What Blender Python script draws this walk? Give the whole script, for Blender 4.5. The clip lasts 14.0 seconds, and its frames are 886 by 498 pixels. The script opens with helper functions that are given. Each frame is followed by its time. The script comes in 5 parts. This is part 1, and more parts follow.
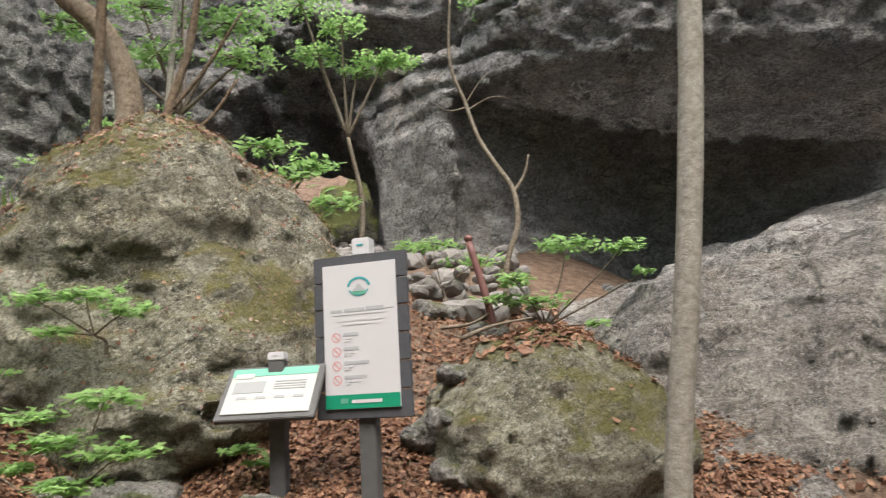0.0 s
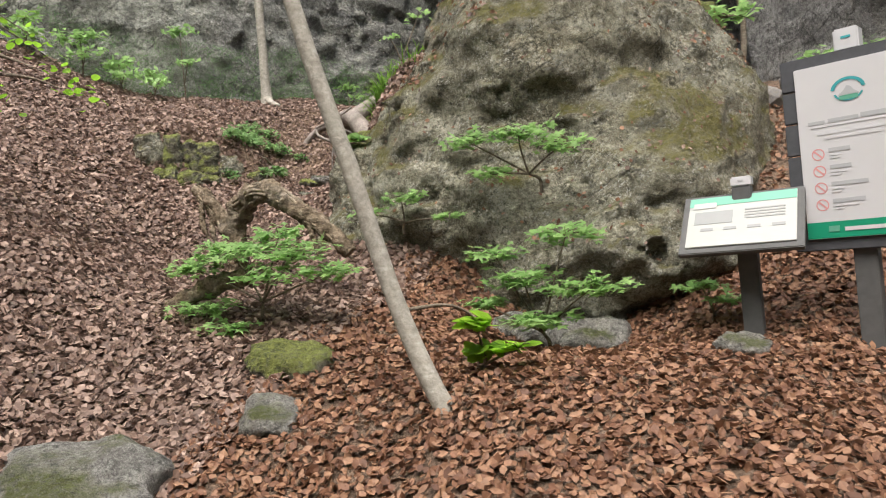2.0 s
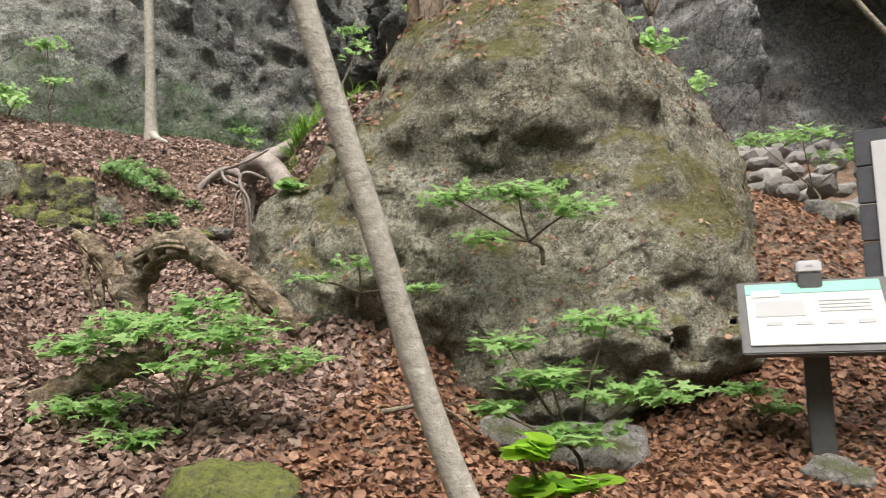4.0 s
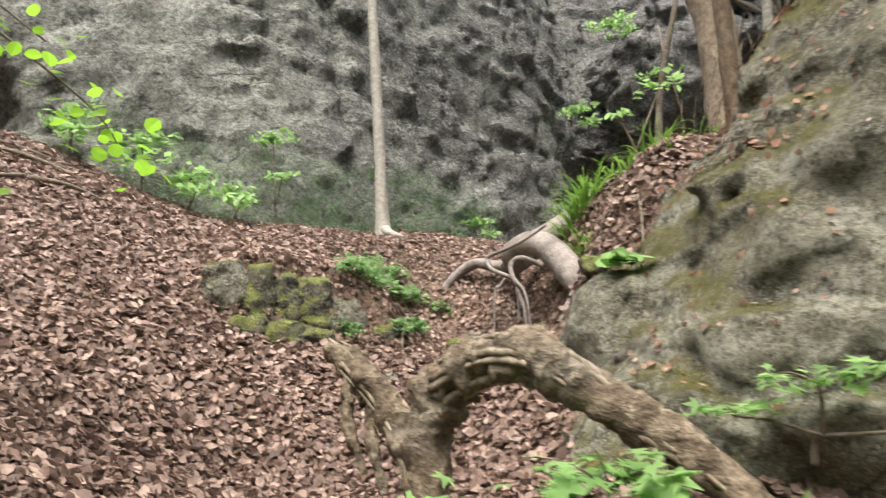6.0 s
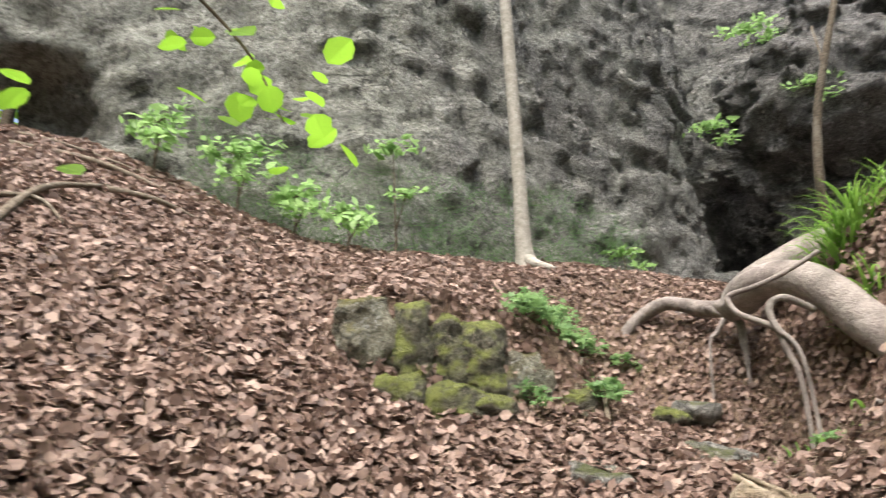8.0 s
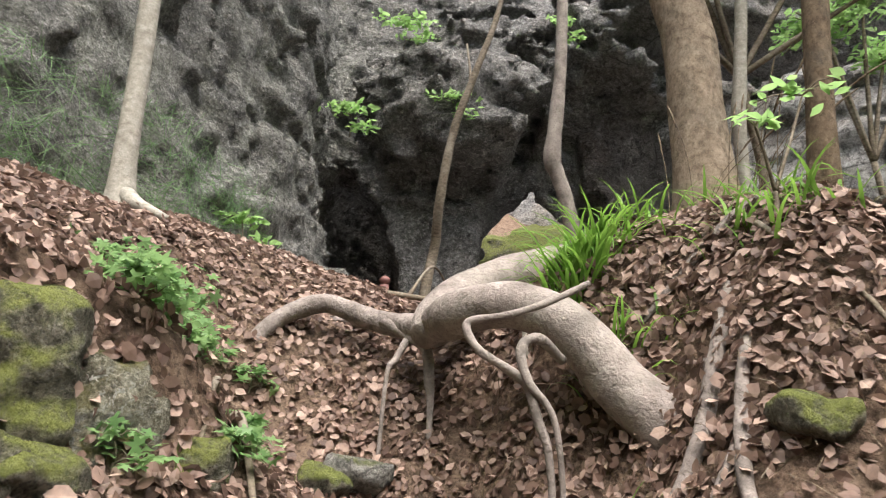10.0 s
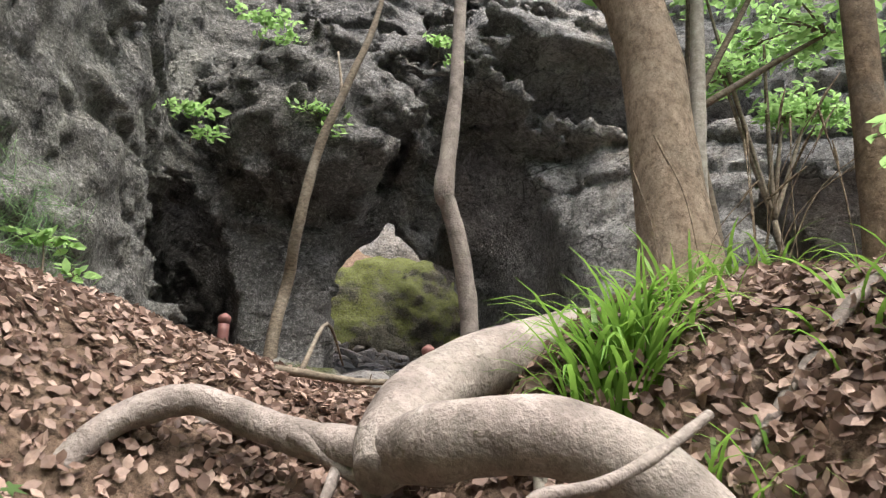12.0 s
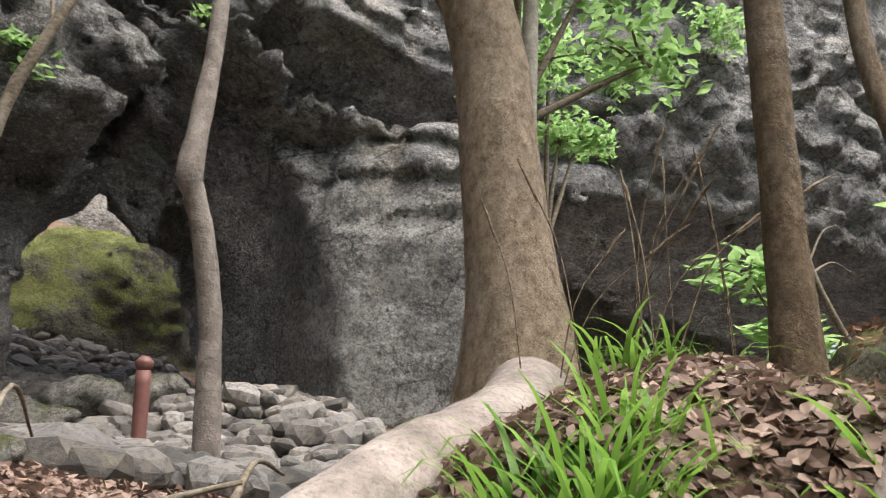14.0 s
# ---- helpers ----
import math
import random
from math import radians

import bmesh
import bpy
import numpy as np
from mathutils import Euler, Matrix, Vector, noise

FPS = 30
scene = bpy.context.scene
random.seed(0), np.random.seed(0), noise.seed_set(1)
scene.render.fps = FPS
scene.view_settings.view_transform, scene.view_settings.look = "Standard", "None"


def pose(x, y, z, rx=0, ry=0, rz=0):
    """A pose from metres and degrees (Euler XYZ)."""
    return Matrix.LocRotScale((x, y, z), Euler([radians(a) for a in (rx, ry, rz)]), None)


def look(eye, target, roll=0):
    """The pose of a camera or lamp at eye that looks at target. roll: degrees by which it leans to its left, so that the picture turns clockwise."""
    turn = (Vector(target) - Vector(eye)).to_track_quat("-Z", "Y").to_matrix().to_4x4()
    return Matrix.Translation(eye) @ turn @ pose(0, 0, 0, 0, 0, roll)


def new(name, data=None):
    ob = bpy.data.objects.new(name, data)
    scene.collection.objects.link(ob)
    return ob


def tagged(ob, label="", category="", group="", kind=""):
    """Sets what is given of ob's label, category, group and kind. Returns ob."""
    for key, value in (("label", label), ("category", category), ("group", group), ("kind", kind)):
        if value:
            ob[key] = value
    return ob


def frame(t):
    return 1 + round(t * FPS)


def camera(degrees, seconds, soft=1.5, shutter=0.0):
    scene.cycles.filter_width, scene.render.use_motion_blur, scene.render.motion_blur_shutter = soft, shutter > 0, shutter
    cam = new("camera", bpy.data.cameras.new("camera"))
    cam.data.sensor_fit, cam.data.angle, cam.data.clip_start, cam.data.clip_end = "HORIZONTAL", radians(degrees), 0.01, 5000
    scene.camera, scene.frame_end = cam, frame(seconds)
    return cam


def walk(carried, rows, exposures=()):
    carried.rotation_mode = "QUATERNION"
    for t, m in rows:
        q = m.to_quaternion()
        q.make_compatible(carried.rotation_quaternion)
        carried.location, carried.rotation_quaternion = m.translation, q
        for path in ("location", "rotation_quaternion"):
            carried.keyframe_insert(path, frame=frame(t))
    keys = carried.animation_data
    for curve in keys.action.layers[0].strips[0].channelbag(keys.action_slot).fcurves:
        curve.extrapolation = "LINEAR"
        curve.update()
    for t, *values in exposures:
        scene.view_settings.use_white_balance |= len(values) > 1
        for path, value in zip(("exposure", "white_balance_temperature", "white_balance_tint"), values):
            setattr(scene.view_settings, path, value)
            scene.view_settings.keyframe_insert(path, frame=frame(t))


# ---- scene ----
cam = camera(63.1, 14.0, soft=1.1, shutter=0.2)
METRES, EYE, TILT, LEAN, TURN = 9.2, 1.725, 9.0, 2.5, 0.0
PATH = [
    (0, (0.136, 0.181, 1.652), (0.086, 2.15, 2.002), -2.4),
    (0.5, (-0.013, 0.207, 1.613), (-0.334, 2.16, 1.9), -0.9),
    (1, (-0.264, 0.205, 1.611), (-0.869, 2.106, 1.757), -1.2),
    (1.3, (-0.476, 0.285, 1.57), (-1.214, 2.143, 1.631), -1.1),
    (1.5, (-0.515, 0.352, 1.578), (-1.364, 2.162, 1.605), -3.1),
    (2, (-0.775, 0.452, 1.594), (-1.666, 2.242, 1.586), -4.3),
    (2.2, (-0.813, 0.517, 1.605), (-1.643, 2.337, 1.622), -4.1),
    (4.3, (-2.052, 1.277, 1.725), (-2.554, 3.207, 1.887), -1.8),
    (4.5, (-2.192, 1.392, 1.711), (-2.695, 3.32, 1.889), -1.8),
    (5, (-2.512, 1.737, 1.725), (-3.083, 3.639, 1.967), -2.1),
    (5.5, (-2.827, 2.121, 1.796), (-3.553, 3.953, 2.135), -2.9),
    (6, (-3.229, 2.479, 1.892), (-4.179, 4.177, 2.355), -2.9),
    (6.5, (-3.665, 2.649, 2.004), (-4.844, 4.168, 2.552), -2.3),
    (7, (-4.04, 2.776, 2.087), (-5.338, 4.189, 2.652), -1.9),
    (7.5, (-4.369, 2.997, 2.149), (-5.696, 4.375, 2.733), -1.7),
    (8, (-4.525, 3.201, 2.224), (-5.591, 4.797, 2.787), -1.4),
    (8.5, (-4.725, 3.536, 2.281), (-5.364, 5.357, 2.806), -0.1),
    (8.7, (-4.796, 3.69, 2.324), (-5.32, 5.552, 2.832), 0.3),
    (10.8, (-5.632, 4.906, 2.644), (-5.345, 6.81, 3.184), 3.6),
    (11, (-5.64, 5.031, 2.66), (-5.305, 6.919, 3.227), 3.3),
    (11.5, (-5.682, 5.311, 2.787), (-5.233, 7.166, 3.386), 2.8),
    (12, (-5.749, 5.569, 2.955), (-5.23, 7.401, 3.569), 2.5),
    (12.5, (-5.725, 5.819, 3.058), (-5.166, 7.63, 3.698), 2.5),
    (13, (-5.806, 6.058, 3.14), (-5.101, 7.801, 3.822), 1.7),
    (13.5, (-5.776, 6.24, 3.225), (-4.75, 7.821, 3.893), 0.5),
    (14, (-5.723, 6.441, 3.416), (-4.518, 7.926, 3.999), 0.8),
]
walk(cam, [(t, look(eye, target, roll)) for t, eye, target, roll in PATH], exposures=[(0, 1.05), (2, 0.9), (4.5, 1.15), (5.5, 1.3), (7.5, 1.3), (8.5, 1.3), (11, 1.3), (14, 1.2)])

# ---- light ----
world = bpy.data.worlds.new("world")
scene.world = world
world.use_nodes = True
wn = world.node_tree
sky = wn.nodes.new("ShaderNodeTexSky")
sky.sky_type, sky.sun_disc = "NISHITA", False
sky.sun_elevation, sky.sun_rotation = radians(67), radians(163)
sky.air_density, sky.dust_density, sky.ozone_density = 1.0, 6.0, 0.6
wn.links.new(sky.outputs[0], wn.nodes["Background"].inputs[0])
wn.nodes["Background"].inputs[1].default_value = 0.15
sun = new("sun", bpy.data.lights.new("sun", "SUN"))
sun.data.energy, sun.data.angle, sun.data.color = 2.8, radians(50), (1.0, 0.98, 0.95)
sun.matrix_world = look((3.0, -9.6, 24), (0, 0, 0))


# ---- materials ----
class Nodes:
    """Short hand for node materials."""

    def __init__(self, name):
        self.mat = bpy.data.materials.new(name)
        self.mat.use_nodes = True
        self.t = self.mat.node_tree
        self.b = self.t.nodes["Principled BSDF"]
        self.co = self.t.nodes.new("ShaderNodeTexCoord").outputs["Object"]

    def link(self, a, b):
        self.t.links.new(a, b)

    def scaled(self, sx, sy, sz):
        m = self.t.nodes.new("ShaderNodeMapping")
        m.inputs["Scale"].default_value = (sx, sy, sz)
        self.link(self.co, m.inputs[0])
        return m.outputs[0]

    def noise(self, scale, detail=6, rough=0.6, co=None, distort=0.0):
        n = self.t.nodes.new("ShaderNodeTexNoise")
        n.inputs["Scale"].default_value, n.inputs["Detail"].default_value = scale, detail
        n.inputs["Roughness"].default_value, n.inputs["Distortion"].default_value = rough, distort
        self.link(co or self.co, n.inputs["Vector"])
        return n.outputs[0]

    def voronoi(self, scale, feature="F1", co=None, out=0):
        n = self.t.nodes.new("ShaderNodeTexVoronoi")
        n.feature = feature
        n.inputs["Scale"].default_value = scale
        self.link(co or self.co, n.inputs["Vector"])
        return n.outputs[out]

    def ramp(self, fac, *stops):
        n = self.t.nodes.new("ShaderNodeValToRGB")
        e = n.color_ramp.elements
        while len(e) < len(stops):
            e.new(0.5)
        for i, (p, c) in enumerate(stops):
            e[i].position = p
            e[i].color = (*c, 1) if isinstance(c, tuple) else (c, c, c, 1)
        self.link(fac, n.inputs[0])
        return n.outputs[0]

    def mix(self, fac, a, b, mode="MIX"):
        n = self.t.nodes.new("ShaderNodeMix")
        n.data_type, n.blend_type = "RGBA", mode
        for value, k in ((fac, 0), (a, 6), (b, 7)):
            if isinstance(value, (int, float)):
                n.inputs[k].default_value = value
            elif isinstance(value, tuple):
                n.inputs[k].default_value = (*value, 1)
            else:
                self.link(value, n.inputs[k])
        return n.outputs[2]

    def math(self, op, a, b=0.0):
        n = self.t.nodes.new("ShaderNodeMath")
        n.operation = op
        for value, k in ((a, 0), (b, 1)):
            if isinstance(value, (int, float)):
                n.inputs[k].default_value = value
            else:
                self.link(value, n.inputs[k])
        return n.outputs[0]

    def up(self):
        """How far the surface faces the sky, 0 to 1."""
        g = self.t.nodes.new("ShaderNodeNewGeometry")
        s = self.t.nodes.new("ShaderNodeSeparateXYZ")
        self.link(g.outputs["Normal"], s.inputs[0])
        return s.outputs[2]

    def island(self):
        return self.t.nodes.new("ShaderNodeNewGeometry").outputs["Random Per Island"]

    def random(self):
        return self.t.nodes.new("ShaderNodeObjectInfo").outputs["Random"]

    def bump(self, height, strength=0.6, dist=0.03, under=None):
        n = self.t.nodes.new("ShaderNodeBump")
        n.inputs["Strength"].default_value, n.inputs["Distance"].default_value = strength, dist
        self.link(height, n.inputs["Height"])
        if under is not None:
            self.link(under, n.inputs["Normal"])
        return n.outputs[0]

    def done(self, color, rough=0.85, normal=None, metal=0.0, spec=0.3):
        if isinstance(color, tuple):
            self.b.inputs["Base Color"].default_value = (*color, 1)
        else:
            self.link(color, self.b.inputs["Base Color"])
        if isinstance(rough, (int, float)):
            self.b.inputs["Roughness"].default_value = rough
        else:
            self.link(rough, self.b.inputs["Roughness"])
        self.b.inputs["Metallic"].default_value = metal
        self.b.inputs["Specular IOR Level"].default_value = spec
        if normal is not None:
            self.link(normal, self.b.inputs["Normal"])
        return self.mat


def rock_material(name, dark, mid, light, moss=0.0, lichen=0.3, grain=1.0, moss_color=(0.075, 0.085, 0.022), tan=0.25, algae=0.0):
    n = Nodes(name)
    big = n.noise(0.45, 6, 0.62, n.scaled(1, 1, 1.4), 0.6)
    med = n.noise(1.7 * grain, 12, 0.72, n.scaled(1, 1, 1.5), 0.35)
    fine = n.noise(13 * grain, 8, 0.75)
    blot = n.noise(2.3 * grain, 6, 0.7)
    base = n.ramp(med, (0.37, dark), (0.5, mid), (0.61, light))
    base = n.mix(n.ramp(big, (0.36, 0.8), (0.52, 0.0)), base, tuple(0.55 * c for c in mid))
    base = n.mix(n.ramp(big, (0.54, 0.0), (0.7, 0.65)), base, tuple(0.5 * (a + c) for a, c in zip(mid, light)))
    base = n.mix(n.ramp(n.noise(0.8, 5, 0.65, n.scaled(1.2, 1, 0.6)), (0.5, 0.0), (0.66, tan)), base, (0.36, 0.28, 0.185))
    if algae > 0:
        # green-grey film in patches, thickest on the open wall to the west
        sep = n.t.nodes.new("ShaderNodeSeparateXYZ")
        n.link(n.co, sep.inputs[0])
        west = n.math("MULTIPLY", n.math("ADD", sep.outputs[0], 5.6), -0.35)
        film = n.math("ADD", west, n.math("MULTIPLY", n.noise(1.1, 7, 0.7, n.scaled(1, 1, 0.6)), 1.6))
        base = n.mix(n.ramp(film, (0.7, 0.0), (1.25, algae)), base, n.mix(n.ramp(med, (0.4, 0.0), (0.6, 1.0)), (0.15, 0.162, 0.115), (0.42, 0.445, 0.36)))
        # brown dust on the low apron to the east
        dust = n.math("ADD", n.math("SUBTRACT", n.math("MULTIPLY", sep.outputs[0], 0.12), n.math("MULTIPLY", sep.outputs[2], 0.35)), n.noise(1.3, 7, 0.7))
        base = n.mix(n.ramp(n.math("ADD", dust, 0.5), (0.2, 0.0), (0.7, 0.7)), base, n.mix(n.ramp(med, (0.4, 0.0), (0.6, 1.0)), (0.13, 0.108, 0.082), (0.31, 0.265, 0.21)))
        # dark weathering stain round the cave mouths, deepened to paint in cave shade
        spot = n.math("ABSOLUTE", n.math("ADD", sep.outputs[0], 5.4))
        stain_shade = n.math("SUBTRACT", n.math("MULTIPLY", n.noise(0.9, 8, 0.7, n.scaled(1, 1, 0.5)), 1.5), n.math("MULTIPLY", spot, 0.24))
        base = n.mix(n.ramp(stain_shade, (0.05, 0.0), (0.4, 0.78)), base, tuple(0.36 * c for c in mid))
    base = n.mix(n.ramp(fine, (0.38, 0.88), (0.5, 0.0)), base, tuple(0.3 * c for c in mid))
    base = n.mix(n.ramp(fine, (0.53, 0.0), (0.66, 0.75)), base, light)
    base = n.mix(n.ramp(n.noise(34 * grain, 5, 0.8), (0.38, 0.75), (0.5, 0.0)), base, tuple(0.35 * c for c in mid))
    base = n.mix(n.ramp(n.noise(50 * grain, 4, 0.75), (0.53, 0.0), (0.64, 0.5)), base, tuple(min(1, 1.15 * c) for c in light))
    # pale lichen in uneven patches
    fleck = n.voronoi(17 * grain, "F1", n.mix(0.12, n.co, n.noise(9 * grain, 3), "LINEAR_LIGHT"))
    base = n.mix(n.math("MULTIPLY", n.ramp(fleck, (0.2, 1.0), (0.42, 0.0)), n.ramp(blot, (0.43, 0.0), (0.56, lichen))), base, (0.52, 0.52, 0.47))
    # cracks, broken up so that no net of cells shows
    crack = n.voronoi(1.5 * grain, "DISTANCE_TO_EDGE", n.mix(0.3, n.scaled(1, 1, 1.7), n.noise(2.5 * grain, 5), "LINEAR_LIGHT"))
    where = n.ramp(n.noise(0.9 * grain, 3), (0.48, 0.0), (0.58, 1.0))
    base = n.mix(n.math("MULTIPLY", n.ramp(crack, (0.008, 0.6), (0.04, 0.0)), where), base, tuple(0.22 * c for c in dark))
    hole = n.ramp(n.noise(6.5 * grain, 3, 0.5), (0.3, 0.0), (0.4, 1.0))
    base = n.mix(n.ramp(hole, (0.0, 0.35), (0.8, 0.0)), base, tuple(0.3 * c for c in dark))
    if moss > 0:
        m = n.math("ADD", n.math("MULTIPLY", n.up(), 0.3), n.noise(1.1, 7, 0.7))
        tone = n.mix(n.noise(26, 5, 0.7), tuple(c * 0.45 for c in moss_color), tuple(min(1, c * 2.1) for c in moss_color))
        base = n.mix(n.math("MULTIPLY", n.ramp(m, (0.74 - 0.3 * moss, 0.0), (0.86 - 0.3 * moss, 0.92)), n.ramp(fine, (0.36, 0.3), (0.52, 1.0))), base, tone)
    b1 = n.bump(med, 1.0, 0.16 / grain)
    b2 = n.bump(n.math("MULTIPLY", n.ramp(crack, (0.0, 0.0), (0.07, 1.0)), 1.0), 0.5, 0.05 / grain, b1)
    b2 = n.bump(hole, 0.45, 0.05 / grain, b2)
    chip = n.voronoi(9 * grain, "F1", n.mix(0.2, n.scaled(1, 1, 1.8), n.noise(5 * grain, 4), "LINEAR_LIGHT"))
    b2 = n.bump(chip, 0.8, 0.1 / grain, b2)
    b3 = n.bump(fine, 1.0, 0.08 / grain, b2)
    return n.done(base, n.ramp(fine, (0.3, 0.95), (0.7, 0.75)), b3, 0, 0.25)


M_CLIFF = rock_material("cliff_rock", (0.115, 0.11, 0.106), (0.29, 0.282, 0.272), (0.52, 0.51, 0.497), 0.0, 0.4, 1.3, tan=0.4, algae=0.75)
M_BOULDER = rock_material("boulder_rock", (0.11, 0.102, 0.07), (0.3, 0.284, 0.205), (0.56, 0.545, 0.445), 0.4, 1.0, 1.9, (0.11, 0.1, 0.025))
M_STONE = rock_material("stone", (0.17, 0.162, 0.148), (0.33, 0.32, 0.295), (0.5, 0.485, 0.45), 0.08, 0.4, 2.5, tan=0.1)
def rubble_material():
    n = Nodes("rubble_rock")
    c = n.ramp(n.island(), (0.0, (0.1, 0.094, 0.09)), (0.5, (0.17, 0.16, 0.155)), (1.0, (0.28, 0.265, 0.255)))
    f = n.noise(24, 7, 0.72)
    c = n.mix(n.ramp(f, (0.38, 0.7), (0.52, 0.0)), c, (0.1, 0.094, 0.088))
    c = n.mix(n.ramp(n.noise(6, 5, 0.6), (0.5, 0.0), (0.65, 0.4)), c, (0.3, 0.26, 0.2))
    return n.done(c, 0.9, n.bump(f, 0.8, 0.02), 0, 0.25)


M_RUBBLE = rubble_material()
M_MOSSY = rock_material("mossy_stone", (0.1, 0.095, 0.07), (0.2, 0.19, 0.14), (0.36, 0.34, 0.27), 0.8, 0.3, 2.0, (0.16, 0.18, 0.045))


def bark_material(name, dark, mid, light, stretch=5.0, scale=9.0, depth=0.02, flaky=0.15):
    n = Nodes(name)
    rings = n.noise(scale, 6, 0.65, n.scaled(1, 1, stretch))
    blotch = n.noise(3.0, 4, 0.6)
    fine = n.noise(70, 4, 0.6)
    c = n.ramp(rings, (0.3, dark), (0.52, mid), (0.75, light))
    c = n.mix(n.ramp(blotch, (0.5, 0.0), (0.68, 0.6)), c, n.mix(0.5, c, (0.36, 0.34, 0.29)))
    c = n.mix(n.ramp(fine, (0.35, 0.5), (0.5, 0.0)), c, dark)
    flake = n.voronoi(scale * 1.3, "F1", n.mix(0.25, n.scaled(1, 1, 0.55), n.noise(scale, 4), "LINEAR_LIGHT"))
    c = n.mix(n.ramp(flake, (0.05, flaky), (0.3, 0.0)), c, light)
    return n.done(c, 0.85, n.bump(fine, 0.5, 0.008, n.bump(flake, flaky, depth, n.bump(rings, 0.9, depth))), 0, 0.2)


M_BARK = bark_material("tree_bark", (0.085, 0.06, 0.038), (0.20, 0.145, 0.095), (0.34, 0.255, 0.175), 0.7, 22, 0.025, 0.9)
M_BARK_BIG = bark_material("big_tree_bark", (0.17, 0.13, 0.092), (0.42, 0.33, 0.245), (0.6, 0.49, 0.375), 0.7, 22, 0.03, 0.9)
M_PALE = bark_material("pale_bark", (0.2, 0.185, 0.155), (0.32, 0.3, 0.26), (0.45, 0.43, 0.385), 1.3, 22, 0.006)
M_ROOT = bark_material("root_bark", (0.11, 0.094, 0.084), (0.24, 0.205, 0.186), (0.37, 0.33, 0.305), 1.0, 8, 0.02, 0.2)
M_DEAD = bark_material("dead_wood", (0.045, 0.032, 0.021), (0.18, 0.138, 0.094), (0.42, 0.35, 0.26), 1.6, 17, 0.035)
M_DEADPALE = bark_material("weathered_wood", (0.08, 0.06, 0.04), (0.25, 0.2, 0.14), (0.46, 0.39, 0.295), 0.5, 24, 0.02)
M_TWIG = bark_material("twig_bark", (0.07, 0.055, 0.04), (0.17, 0.14, 0.105), (0.28, 0.24, 0.19), 2, 20, 0.004)


def leaf_material(name, a, b, c, through_light=0.5, gloss=0.5):
    n = Nodes(name)
    col = n.ramp(n.island(), (0.0, a), (0.5, b), (1.0, c))
    col = n.mix(n.ramp(n.noise(30, 3), (0.35, 0.35), (0.6, 0.0)), col, tuple(v * 0.5 for v in a))
    n.done(col, gloss, None, 0, 0.35)
    if through_light > 0:
        t = n.t.nodes.new("ShaderNodeBsdfTranslucent")
        n.link(n.mix(0.5, col, tuple(min(1, v * 1.5) for v in c)), t.inputs[0])
        m = n.t.nodes.new("ShaderNodeMixShader")
        m.inputs[0].default_value = through_light
        n.link(n.b.outputs[0], m.inputs[1])
        n.link(t.outputs[0], m.inputs[2])
        n.link(m.outputs[0], n.t.nodes["Material Output"].inputs[0])
    return n.mat


M_GREEN = leaf_material("maple_leaf_green", (0.14, 0.26, 0.075), (0.22, 0.38, 0.12), (0.33, 0.5, 0.2))
M_BRIGHT = leaf_material("sunlit_leaf_green", (0.12, 0.26, 0.02), (0.2, 0.38, 0.03), (0.3, 0.5, 0.05), 0.6)
M_DULL = leaf_material("ivy_leaf_green", (0.07, 0.14, 0.055), (0.12, 0.22, 0.085), (0.2, 0.32, 0.14), 0.4)
M_IVY = leaf_material("bank_ivy_green", (0.08, 0.17, 0.06), (0.15, 0.27, 0.1), (0.25, 0.39, 0.16), 0.45)
M_GRASS = leaf_material("grass_green", (0.08, 0.17, 0.025), (0.13, 0.27, 0.04), (0.22, 0.38, 0.07), 0.4)
M_LITTER = leaf_material("dead_leaf_brown", (0.075, 0.045, 0.034), (0.19, 0.122, 0.094), (0.4, 0.29, 0.235), 0.12, 0.6)
M_ORANGE = leaf_material("dead_leaf_orange", (0.09, 0.04, 0.023), (0.2, 0.097, 0.055), (0.33, 0.19, 0.115), 0.12, 0.6)


def soil_material():
    n = Nodes("leaf_mould_soil")
    a, f = n.noise(7, 8, 0.7), n.noise(48, 6, 0.75)
    c = n.ramp(a, (0.3, (0.085, 0.056, 0.04)), (0.5, (0.19, 0.13, 0.092)), (0.7, (0.31, 0.225, 0.165)))
    c = n.mix(n.ramp(f, (0.36, 0.8), (0.52, 0.0)), c, (0.05, 0.034, 0.025))
    c = n.mix(n.ramp(f, (0.55, 0.0), (0.72, 0.7)), c, (0.4, 0.3, 0.225))
    return n.done(c, 0.92, n.bump(f, 1.0, 0.025, n.bump(a, 0.9, 0.06)), 0, 0.2)


M_SOIL = soil_material()


def plain_material(name, color, rough=0.6, metal=0.0, wear=0.25, scale=14.0, depth=0.002):
    n = Nodes(name)
    w = n.noise(scale, 6, 0.65)
    col = n.mix(n.ramp(w, (0.4, 0.0), (0.75, wear)), color, tuple(v * 0.55 for v in color))
    return n.done(col, rough, n.bump(n.noise(scale * 5, 4), 0.3, depth), metal, 0.4)


M_SIGNWOOD = plain_material("dark_grey_board", (0.075, 0.078, 0.088), 0.7, 0, 0.5, 20, 0.004)
M_POSTWOOD = plain_material("weathered_grey_post", (0.1, 0.1, 0.1), 0.8, 0, 0.6, 12, 0.004)
M_WHITE = plain_material("white_panel", (0.58, 0.58, 0.6), 0.45, 0, 0.06, 6, 0.0005)
M_DUSTY = plain_material("dusty_white_panel", (0.36, 0.37, 0.35), 0.5, 0, 0.15, 5, 0.0005)
M_DARKINK = plain_material("dark_print", (0.24, 0.25, 0.25), 0.5, 0, 0.1)
M_SIGNGREEN = plain_material("green_print", (0.01, 0.27, 0.15), 0.45, 0, 0.1)
